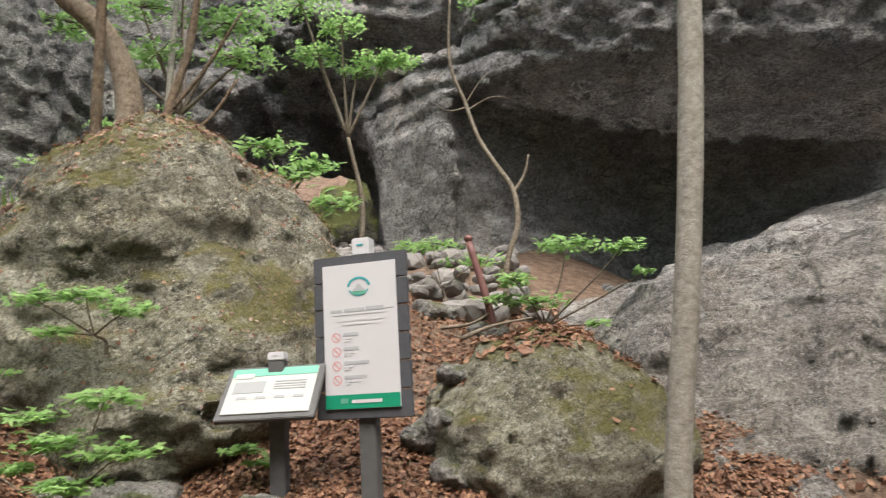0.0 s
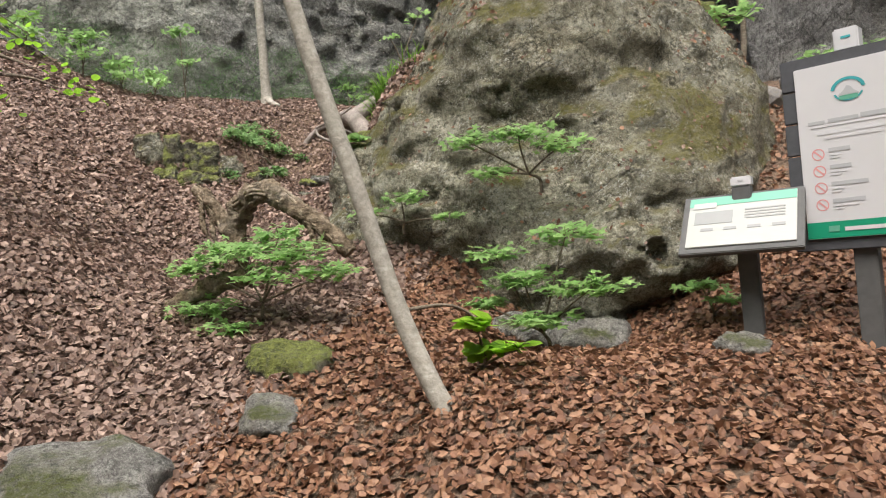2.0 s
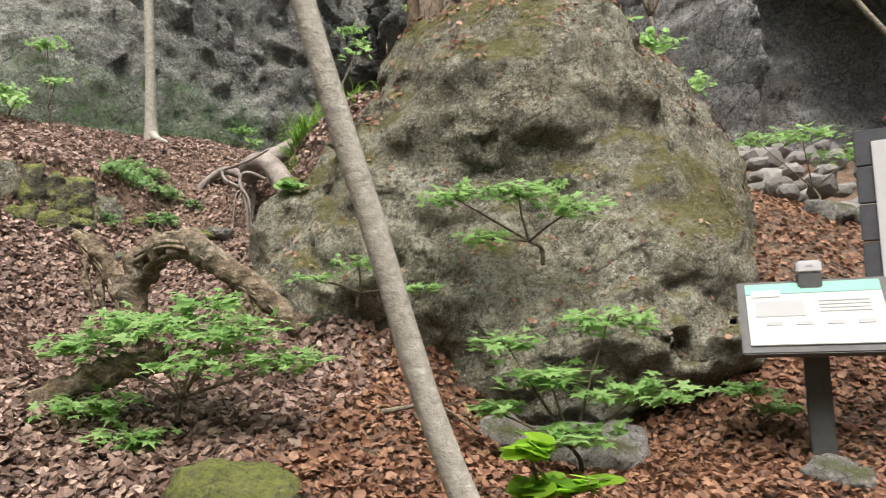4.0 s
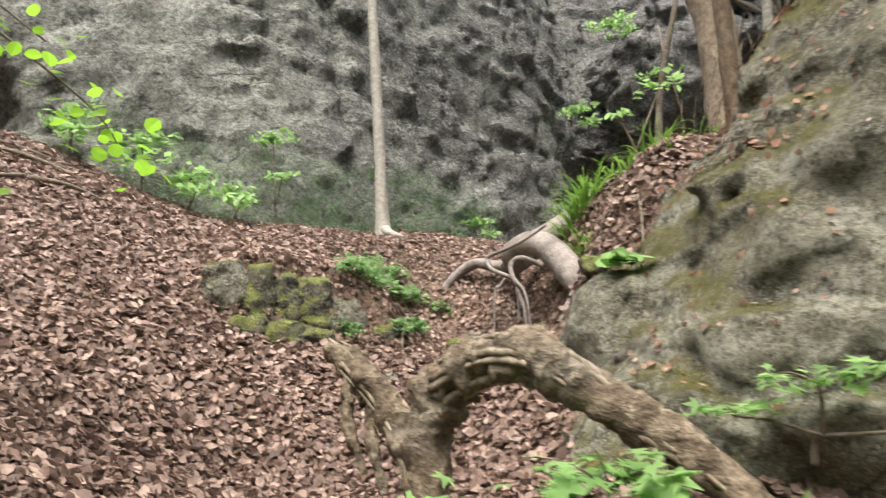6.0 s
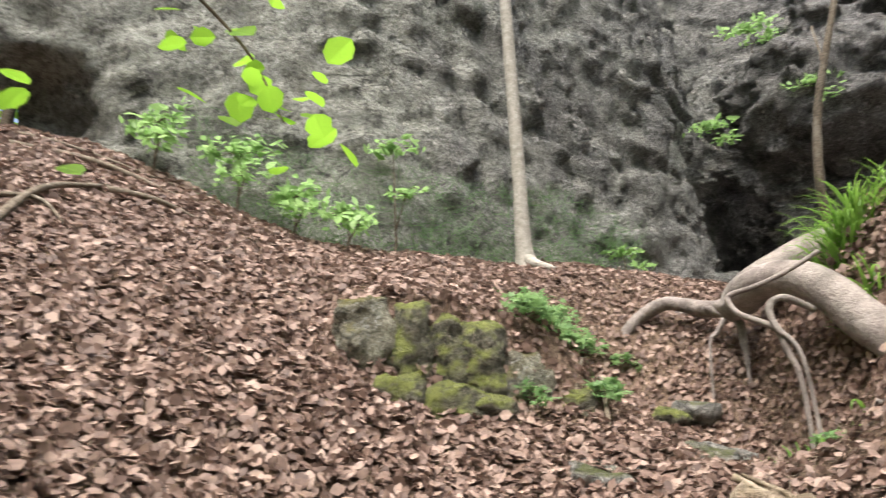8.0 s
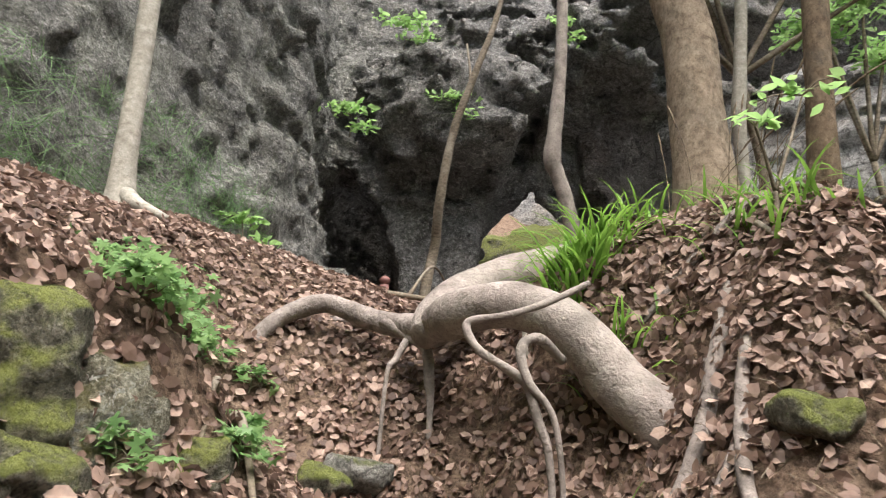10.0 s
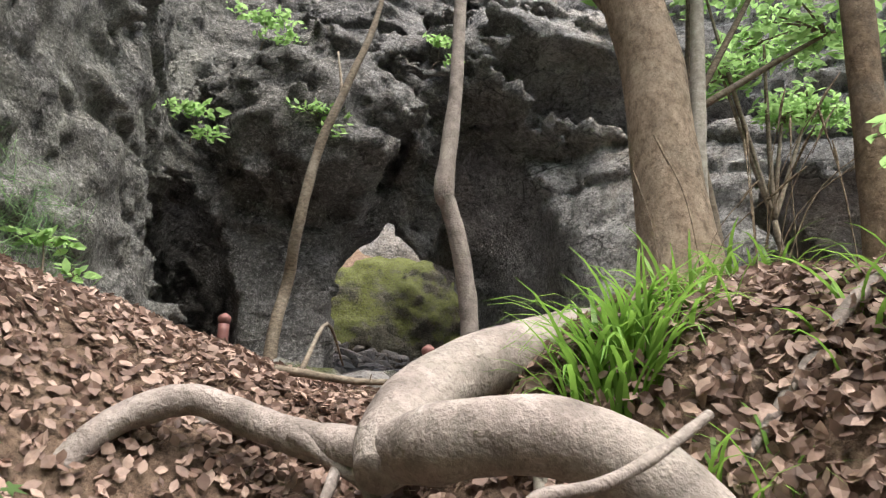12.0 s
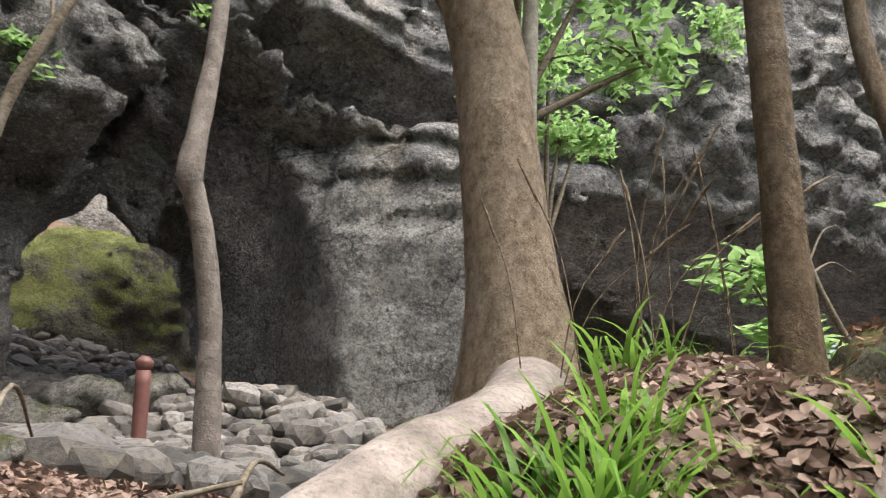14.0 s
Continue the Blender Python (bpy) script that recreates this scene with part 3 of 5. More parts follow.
boulder("boulder", (-2.5, 22.0, 5.8), (2.8, 1.4, 2.3), M_MOSSY, "moss-covered boulder in the daylight beyond the arch", step=0.09, rough=0.8, seed=14.0)
boulder("boulder", (-2.4, 26.0, 7.6), (4.5, 1.6, 4.0), M_CLIFF, "grey rock face beyond the mossy boulder", step=0.15, rough=0.8, seed=17.0)
boulder("boulder", (-4.08, 5.9, 1.8), (0.5, 0.45, 0.8), M_BOULDER, "grey broken rock against the huge boulder", step=0.03, rough=0.9, seed=21.0)

# half-buried stones: x, y, size, height over ground, mossy
for k, (sx, sy, size, up, mossy) in enumerate(((-2.02, 5.0, 0.3, 0.06, 0), (-2.5, 4.95, 0.2, 0.02, 0), (-1.06, 4.42, 0.16, 0.0, 0), (-3.14, 3.2, 0.19, -0.02, 0), (-3.6, 2.45, 0.4, 0.0, 0),
                                               (-3.3, 3.55, 0.22, 0.0, 1), 
                                               (-5.42, 6.8, 0.17, 0.04, 0), (-5.72, 7.12, 0.12, 0.05, 1), (-5.75, 6.15, 0.2, -0.06, 0), (-5.62, 7.2, 0.12, 0.08, 0), (-5.2, 6.55, 0.12, 0.03, 0), 
                                               (-4.4, 6.3, 0.12, 0.05, 1), (0.02, 5.1, 0.17, 0.05, 0), (0.0, 5.25, 0.16, 0.3, 0), (-0.12, 5.35, 0.2, 0.1, 0),
                                               (0.06, 5.42, 0.14, 0.5, 0), (-5.4, 9.6, 0.25, 0.0, 0), (-4.3, 14.7, 0.42, 0.2, 0), (-3.6, 14.9, 0.5, 0.25, 0), (-3.0, 14.8, 0.4, 0.3, 0), (-3.9, 14.2, 0.3, 0.1, 0), (0.35, 7.6, 0.22, 0.0, 0), (0.75, 7.7, 0.18, 0.0, 0), (-0.2, 7.8, 0.25, 0.0, 0))):
    z0 = on_ground(sx, sy)
    boulder("stone", (sx, sy, z0 + up), (size * 1.15, size * 0.85, size * 0.62), M_MOSSY if mossy else M_STONE,
            "moss-grown stone half sunk in the leaf litter" if mossy else "bare grey stone resting in the leaf litter", "stone", max(0.016, size * 0.09), 1.0, 40 * k,
            (((0.2, -0.1, 1), size * 0.42), ((math.cos(k), math.sin(k), 0.25), size * 0.7)), "stones on the slope", 2.7 * k)


# the ledge: upright mossy slabs, with moss cushions at their feet
for k, (du, dn, w, d, h, up) in enumerate(((-0.06, -0.1, 0.15, 0.13, 0.24, 0.2), (0.15, -0.07, 0.13, 0.12, 0.27, 0.2), (0.33, -0.06, 0.1, 0.11, 0.26, 0.19), (0.5, -0.06, 0.13, 0.12, 0.25, 0.17), (0.72, -0.1, 0.14, 0.12, 0.2, 0.14),
                                           (0.08, 0.06, 0.13, 0.1, 0.1, 0.03), (0.28, 0.08, 0.16, 0.12, 0.11, 0.02), (0.5, 0.07, 0.12, 0.1, 0.09, 0.02), (0.95, -0.05, 0.12, 0.1, 0.13, 0.06))):
    sx, sy = -6.6 + 0.67 * du + 0.742 * dn, 5.78 + 0.742 * du - 0.67 * dn
    foot = on_ground(-6.6 + 0.67 * du + 0.1, 5.78 + 0.742 * du - 0.1)
    boulder("ledge_stone", (sx, sy, foot + up + (0.1 if h > 0.15 else 0.04)), (w, d, h), M_MOSSY if k not in (0, 4) else M_BOULDER, "upright mossy slab in the low ledge" if h > 0.15 else "green moss cushion on a stone at the ledge foot", "stone", 0.017, 1.2, 48,
            (((0.2, -0.1, 1), h * 0.8), ((0.74, -0.67, -0.1), d * 0.8)), "stones of the ledge", 5.3 * k)


def stone_mesh(seed):
    bm = bmesh.new()
    bmesh.ops.create_icosphere(bm, subdivisions=2, radius=1.0)
    for v in bm.verts:
        p = v.co.copy()
        d = 1 + 0.35 * noise.noise(p * 0.9 + Vector((seed * 3.1, 0, 0))) + 0.12 * noise.noise(p * 3 + Vector((0, seed, 0)))
        v.co = Vector((p.x * 1.15, p.y * 0.9, p.z * 0.8)) * d
        v.co.z = min(v.co.z, 0.55 + 0.2 * p.x)
    me = bpy.data.meshes.new("rubble_stone")
    bm.to_mesh(me)
    bm.free()
    me.materials.append(M_RUBBLE)
    return me


rubble = [stone_mesh(s) for s in range(6)]
rnd = random.Random(5)
for k in range(340):
    px = rnd.uniform(-4.9, -1.7)
    py = rnd.uniform(10.0, 14.5) if k < 250 else rnd.uniform(14.5, 18.5)
    if k > 265:
        px, py = rnd.uniform(-1.2, 1.2), rnd.uniform(8.0, 12.5)
    if py > 13.2 and px < -4.4:
        continue
    s = rnd.choice((0.08, 0.1, 0.12, 0.16, 0.22)) * rnd.uniform(0.8, 1.2)
    ob = new("rubble_stone", rubble[k % 6])
    ob.matrix_basis = pose(px, py, on_ground(px, py) + s * 0.3 + (rnd.uniform(0, 0.25) if px > -3.6 and s < 0.17 else 0), rnd.uniform(-20, 20), rnd.uniform(-20, 20), rnd.uniform(0, 360)) @ Matrix.Diagonal((s, s, s, 1))
    tagged(ob, "loose grey stone in the rubble on the cave floor", "stone", "rubble on the cave floor")


def rubble_pile(n, seed):
    """Many small angular stones lying over one another on the cave floor."""
    rng = np.random.default_rng(seed)
    vs, fs, o = [], [], 0
    shapes = [(np.array([v.co[:] for v in m.vertices]), np.array([p.vertices[:] for p in m.polygons])) for m in rubble]
    for k in range(n):
        tv, tf = shapes[k % 6]
        px, py = (rng.uniform(-5.0, -1.3), rng.uniform(9.6, 15.0)) if k < 1000 else (rng.uniform(-4.6, -0.8), rng.uniform(14.5, 21.5))
        size = rng.choice((0.07, 0.09, 0.12, 0.15, 0.2)) * rng.uniform(0.8, 1.2)
        a = rng.random() * 6.28
        R = np.array(((math.cos(a), -math.sin(a), 0), (math.sin(a), math.cos(a), 0), (0.2 * math.sin(a * 3), 0.2 * math.cos(a * 5), 1)))
        pile = 0.28 * math.exp(-((px + 2.3) / 0.9) ** 2 - ((py - 13.6) / 1.4) ** 2)
        vs.append((tv * size) @ R.T + np.array((px, py, on_ground(px, py) + 0.05 + 0.05 * rng.random() + pile * rng.uniform(0.3, 1.3))))
        fs.append(tf + o)
        o += len(tv)
    return tagged(mesh_object("rubble", np.vstack(vs), np.vstack(fs), M_RUBBLE, smooth=False), "pale angular rubble covering the cave floor", "rubble", kind="stuff")


rubble_pile(1900, 77)


def trunk_tree(name, label, limbs, mat, sides=16, category="tree", rough=0.06, steps=8, group="", lump=1.2):
    """A tree or pole from limbs of (part name, points with radius); the first limb's foot is its base."""
    base = limbs[0][1][0]
    root = new(name)
    root.location = base[:3]
    for pname, pts in limbs:
        pts = [(p[0] - base[0], p[1] - base[1], p[2] - base[2], p[3]) for p in pts]
        quads_to_mesh(pname, [tube(pts, steps, sides, rough, lump, base[0])], mat, root)
    return tagged(root, label, category, group)


def g(x, y, r, dz=-0.06):
    return (x, y, on_ground(x, y) + dz, r)


# ---- trees ----
trunk_tree("tree", "smooth pale grey slender trunk beside the mossy boulder", [("trunk", [g(1.22, 4.3, 0.082), (1.27, 4.28, 1.2, 0.075), (1.42, 4.2, 2.4, 0.073), (1.56, 4.15, 4.0, 0.07), (1.7, 4.1, 7.0, 0.055)])], M_PALE, 14, rough=0.03)
trunk_tree("tree", "leaning thin grey sapling on the leafy slope", [
    ("trunk", [g(-2.2, 3.27, 0.05), (-2.34, 3.28, 1.1, 0.045), (-2.47, 3.28, 1.45, 0.042), (-2.62, 3.25, 2.0, 0.042), (-2.81, 3.2, 2.7, 0.04), (-3.25, 3.1, 4.5, 0.033)])], M_PALE, 12, rough=0.05)
trunk_tree("tree", "white-barked slim tree at the cliff foot", [
    ("trunk", [g(-7.0, 8.08, 0.11), (-7.02, 8.08, 3.9, 0.065), (-7.05, 8.1, 5.0, 0.055), (-7.15, 8.13, 8.5, 0.045)]),
    ("root", [(-7.0, 8.08, 3.72, 0.06), (-6.88, 8.0, 3.64, 0.04), (-6.7, 7.95, 3.56, 0.02)])], M_PALE, 12, rough=0.05)
trunk_tree("tree", "thick brown rough-barked tree with a flared base and bare roots", [
    ("trunk", [g(-3.8, 8.37, 0.31, -0.15), (-3.81, 8.36, 3.85, 0.215), (-3.82, 8.37, 4.15, 0.178), (-3.83, 8.4, 4.6, 0.163), (-3.86, 8.46, 5.2, 0.153), (-4.15, 8.45, 6.0, 0.145), (-4.9, 8.1, 7.0, 0.13), (-5.2, 8.0, 9.5, 0.1)]),
    ("main_root", [(-3.78, 8.32, 3.7, 0.15), (-4.0, 8.12, 3.62, 0.14), (-4.35, 7.9, 3.5, 0.125), (-4.75, 7.74, 3.4, 0.105), (-5.05, 7.62, 3.28, 0.105), (-5.24, 7.5, 3.16, 0.11), (-5.34, 7.38, 3.04, 0.1), (-5.4, 7.3, 2.96, 0.05)]),
    ("hanging_root", [(-5.36, 7.36, 3.02, 0.07), (-5.27, 7.18, 3.04, 0.09), (-5.13, 7.06, 3.06, 0.085), (-4.98, 6.98, 3.03, 0.085), (-4.86, 6.9, 2.93, 0.09), (-4.75, 6.85, 2.79, 0.095), (-4.63, 6.78, 2.66, 0.1), (-4.5, 6.7, 2.46, 0.09), g(-4.46, 6.65, 0.072, -0.08)]),
    ("side_root", [(-5.36, 7.44, 3.02, 0.06), (-5.55, 7.6, 3.05, 0.05), (-5.7, 7.68, 3.1, 0.045), (-5.84, 7.7, 3.14, 0.042), (-6.0, 7.7, 3.09, 0.042), (-6.12, 7.66, 2.97, 0.038), (-6.19, 7.6, 2.84, 0.034), (-6.24, 7.5, 2.7, 0.02), g(-6.25, 7.44, 0.016, -0.08)]),
    ("thin_root", [(-5.6, 7.75, 3.06, 0.022), (-5.85, 7.88, 3.1, 0.020), (-6.1, 7.9, 3.13, 0.017), (-6.4, 7.9, 3.09, 0.011), g(-6.49, 7.87, 0.009, -0.08)]),
    ("knotted_root", [(-5.57, 7.58, 3.06, 0.029), (-5.46, 7.5, 2.99, 0.025), (-5.38, 7.45, 2.93, 0.023), (-5.36, 7.4, 2.8, 0.022), (-5.35, 7.38, 2.7, 0.014), g(-5.35, 7.34, 0.011, -0.08)]),
    ("thin_root", [(-5.46, 7.5, 2.98, 0.016), (-5.5, 7.42, 2.88, 0.014), (-5.53, 7.36, 2.8, 0.009), g(-5.54, 7.31, 0.008, -0.08)]),
    ("thin_root", [(-4.86, 6.78, 3.1, 0.010), (-5.0, 6.74, 3.02, 0.012), (-5.14, 6.7, 2.96, 0.012), (-5.26, 6.7, 2.93, 0.013), (-5.23, 6.68, 2.85, 0.013), (-5.15, 6.68, 2.8, 0.014), (-5.07, 6.7, 2.75, 0.016), (-5.04, 6.68, 2.65, 0.016), (-5.0, 6.66, 2.5, 0.012), g(-4.99, 6.62, 0.010, -0.08)]),
    ("thin_root", [(-4.93, 6.86, 2.85, 0.016), (-5.03, 6.74, 2.9, 0.017), (-5.09, 6.7, 2.86, 0.017), (-5.07, 6.68, 2.76, 0.014), (-4.98, 6.66, 2.6, 0.010), g(-4.95, 6.62, 0.008, -0.08)]),
    ("bank_root", [g(-4.4, 6.76, 0.02, 0.0), g(-4.5, 6.64, 0.026, 0.03), g(-4.6, 6.54, 0.026, 0.03), g(-4.72, 6.48, 0.022, 0.02), g(-4.84, 6.44, 0.014, -0.03)]),
    ("bank_root", [g(-4.42, 6.6, 0.015, 0.0), g(-4.5, 6.48, 0.02, 0.05), g(-4.54, 6.4, 0.022, 0.04), g(-4.58, 6.3, 0.02, 0.02), g(-4.6, 6.15, 0.014, -0.03)]),
    ("bank_root", [g(-4.54, 6.42, 0.014, 0.03), g(-4.64, 6.36, 0.013, 0.03), g(-4.72, 6.3, 0.009, -0.02)]),
    ("surface_root", [g(-4.62, 7.02, 0.012, 0.0), g(-4.43, 6.98, 0.016, 0.03), g(-4.22, 6.96, 0.02, 0.04), g(-3.95, 7.0, 0.02, 0.03), g(-3.7, 7.05, 0.015, -0.03)])], M_BARK_BIG, 22, rough=0.11, steps=12, lump=1.0)
for o in bpy.data.objects:
    if "root" in o.name and o.parent is not None and o.parent.name == "tree.003":
        o.data.materials[0] = M_ROOT
trunk_tree("tree", "pale thin trunk close behind the thick tree", [("trunk", [g(-3.4, 8.66, 0.06), (-3.45, 8.64, 4.3, 0.042), (-3.47, 8.62, 4.7, 0.046), (-3.43, 8.62, 5.2, 0.042), (-3.3, 8.62, 7.5, 0.03)])], M_PALE, 12)
trunk_tree("tree", "dark slim brown trunk among the rocks", [("trunk", [g(-3.68, 7.38, 0.085), (-3.68, 7.37, 4.05, 0.062), (-3.66, 7.35, 5.0, 0.056), (-3.62, 7.3, 8.0, 0.05)])], M_BARK, 14)
trunk_tree("tree", "crooked bare grey pole standing before the arch", [("pole", [g(-3.94, 10.85, 0.09), (-4.0, 10.9, 4.2, 0.075), (-4.08, 10.9, 4.7, 0.075), (-4.2, 10.9, 5.1, 0.07), (-4.25, 10.9, 5.25, 0.085), (-4.22, 10.9, 5.7, 0.07), (-4.18, 10.9, 6.4, 0.06), (-4.18, 10.9, 8.5, 0.045)])], M_ROOT, 12, rough=0.1)
trunk_tree("tree", "slanting thin mossy stem against the stone pillar", [
    ("trunk", [g(-5.42, 13.05, 0.07), (-5.38, 13.05, 4.4, 0.065), (-5.3, 13.05, 4.9, 0.06), (-5.28, 12.75, 5.4, 0.058), (-5.16, 12.62, 6.25, 0.052), (-4.93, 12.5, 7.02, 0.043), (-4.7, 12.5, 7.8, 0.035), (-4.55, 12.5, 8.75, 0.02)]),
    ("branch", [(-5.16, 12.62, 6.25, 0.03), (-5.0, 12.5, 6.8, 0.02), (-5.05, 12.7, 7.5, 0.012)])], M_TWIG, 10, rough=0.1)
trunk_tree("tree", "thin reddish-brown tree rooted on the boulder top", [
    ("trunk", [(-2.9, 6.9, 3.62, 0.09), (-2.88, 7.1, 4.1, 0.055), (-2.82, 7.3, 4.7, 0.045), (-2.68, 7.4, 5.4, 0.04), (-2.5, 7.4, 7.0, 0.03)]),
    ("root", [(-2.88, 6.85, 3.7, 0.05), (-2.75, 6.2, 3.66, 0.035), (-2.68, 5.75, 3.35, 0.025), (-2.6, 5.5, 3.0, 0.01)]),
    ("branch", [(-2.84, 7.25, 4.5, 0.03), (-2.5, 7.35, 5.0, 0.02), (-2.1, 7.3, 5.6, 0.012)]),
    ("branch", [(-2.88, 7.0, 4.0, 0.03), (-2.4, 7.1, 4.3, 0.022), (-2.1, 7.2, 4.8, 0.012)])], M_BARK, 10, rough=0.1)
trunk_tree("dead_tree", "bare crooked dead sapling before the stone shelter", [
    ("trunk", [g(0.62, 8.4, 0.04), (0.66, 8.5, 2.9, 0.035), (0.82, 8.6, 3.4, 0.035), (0.8, 8.7, 3.85, 0.033), (0.62, 8.8, 4.2, 0.03), (0.42, 8.9, 4.6, 0.028), (0.28, 9.0, 5.1, 0.025), (0.1, 9.0, 5.7, 0.022), (0.14, 9.0, 6.6, 0.014)]),
    ("branch", [(0.8, 8.7, 3.82, 0.026), (0.95, 8.75, 4.05, 0.02), (1.02, 8.75, 4.3, 0.014)]),
    ("branch", [(0.28, 9.0, 5.0, 0.014), (0.6, 8.95, 5.15, 0.009), (0.85, 8.9, 5.1, 0.004)]),
    ("branch", [(0.28, 9.0, 5.1, 0.012), (0.5, 8.95, 5.4, 0.008), (0.7, 8.9, 5.5, 0.004)]),
    ("branch", [(0.3, 9.0, 5.05, 0.012), (0.05, 8.95, 5.0, 0.007), (-0.15, 8.9, 5.1, 0.004)])], M_TWIG, 8, rough=0.12)
for fx, fy, r, lean in ((-12.2, 5.35, 0.1, 0.2), (-12.9, 4.4, 0.16, -0.2), (-15.5, 6.4, 0.15, 0.1), (-16.0, 3.4, 0.18, -0.3), (-18.0, 5.2, 0.16, 0.0)):
    trunk_tree("tree", "dark forest trunk on the upper slope", [("trunk", [g(fx, fy, r * 1.4), (fx + lean * 0.2, fy, on_ground(fx, fy) + 0.6, r), (fx + lean, fy, on_ground(fx, fy) + 3, r * 0.8), (fx + lean * 2, fy, on_ground(fx, fy) + 8, r * 0.5)])], M_BARK, 12, group="forest on the upper slope")

# ---- dead wood ----
trunk_tree("dead_log", "arched hollow weathered log lying on the litter", [
    ("log", [(-4.42, 4.5, 1.9, 0.07), (-4.34, 4.46, 2.0, 0.082), (-4.18, 4.42, 2.06, 0.075), (-4.02, 4.4, 2.05, 0.07), (-3.9, 4.4, 1.98, 0.062), (-3.76, 4.42, 1.87, 0.06), (-3.62, 4.44, 1.76, 0.055), (-3.46, 4.48, 1.6, 0.05)]),
    ("limb", [(-4.82, 4.5, 2.16, 0.035), (-4.72, 4.48, 2.09, 0.055), (-4.6, 4.46, 1.98, 0.052), (-4.5, 4.46, 1.84, 0.06), (-4.44, 4.46, 1.66, 0.065), (-4.42, 4.46, 1.5, 0.07)]),
    ("limb", [(-4.38, 4.47, 1.98, 0.07), (-4.42, 4.44, 1.8, 0.06), (-4.36, 4.42, 1.6, 0.05)]),
    ("splinter", [(-4.72, 4.45, 2.05, 0.02), (-4.7, 4.42, 1.9, 0.022), (-4.64, 4.42, 1.74, 0.01)]),
    ("splinter", [(-4.62, 4.44, 1.95, 0.02), (-4.6, 4.41, 1.84, 0.02), (-4.55, 4.4, 1.68, 0.012)]),
    ("splinter", [(-3.72, 4.4, 1.82, 0.025), (-3.69, 4.39, 1.7, 0.02), (-3.66, 4.4, 1.58, 0.01)])], M_DEAD, 26, "log", 0.42, 20, lump=2.6)
trunk_tree("dead_log", "rotten pale log sloping through the saplings", [("log", [(-4.85, 3.85, 1.14, 0.04), (-4.6, 3.88, 1.27, 0.05), (-4.35, 3.9, 1.38, 0.058), (-4.1, 3.95, 1.47, 0.06), (-3.9, 4.0, 1.5, 0.05)])], M_DEAD, 22, "log", 0.35, 18, lump=2.6)


def fibre_strips(log, runs, seed):
    """Raised weathered fibres along a log, with dark gaps between them."""
    rng = random.Random(seed)
    base = log.location
    for pts in runs:
        p = np.array(pts, float)
        for k in range(9):
            a = k * 0.7 + rng.uniform(-0.2, 0.2)
            i0 = rng.randint(0, 1)
            strip = [(q[0] - base.x + 0.3 * q[3] * math.cos(a), q[1] - base.y + 0.88 * q[3] * math.cos(a), q[2] - base.z + 0.92 * q[3] * math.sin(a), q[3] * rng.uniform(0.1, 0.2)) for q in p[i0:len(p) - rng.randint(0, 1)]]
            if len(strip) > 2:
                quads_to_mesh("fibre", [tube(strip, 8, 7, 0.35, 2.0, seed + k)], M_DEADPALE, log)


log = bpy.data.objects["dead_log"]
fibre_strips(log, [[(-4.42, 4.5, 1.9, 0.07), (-4.34, 4.46, 2.0, 0.082), (-4.18, 4.42, 2.06, 0.075), (-4.02, 4.4, 2.05, 0.07), (-3.9, 4.4, 1.98, 0.062), (-3.76, 4.42, 1.87, 0.06), (-3.62, 4.44, 1.76, 0.055), (-3.46, 4.48, 1.6, 0.05)],
                   [(-4.82, 4.5, 2.16, 0.035), (-4.72, 4.48, 2.09, 0.055), (-4.6, 4.46, 1.98, 0.052), (-4.5, 4.46, 1.84, 0.06), (-4.44, 4.46, 1.66, 0.065), (-4.42, 4.46, 1.5, 0.07)]], 4)
trunk_tree("wood_stub", "pale peeled stub of wood in the litter", [("stub", [g(-4.98, 7.28, 0.022, -0.03), (-4.985, 7.29, on_ground(-4.98, 7.28) + 0.06, 0.02), (-4.99, 7.3, on_ground(-4.98, 7.28) + 0.13, 0.016)])], M_PALE, 10, "stub", 0.15, 6)


def stick(pts, r, label="dry fallen stick on the leaf litter", lift=0.03):
    pts = [(px, py, on_ground(px, py) + lift + dz, r * (1 - 0.6 * i / max(1, len(pts) - 1))) for i, (px, py, dz) in enumerate(pts)]
    return trunk_tree("fallen_stick", label, [("stem", pts)], M_TWIG, 7, "stick", 0.1, 5, "fallen sticks")


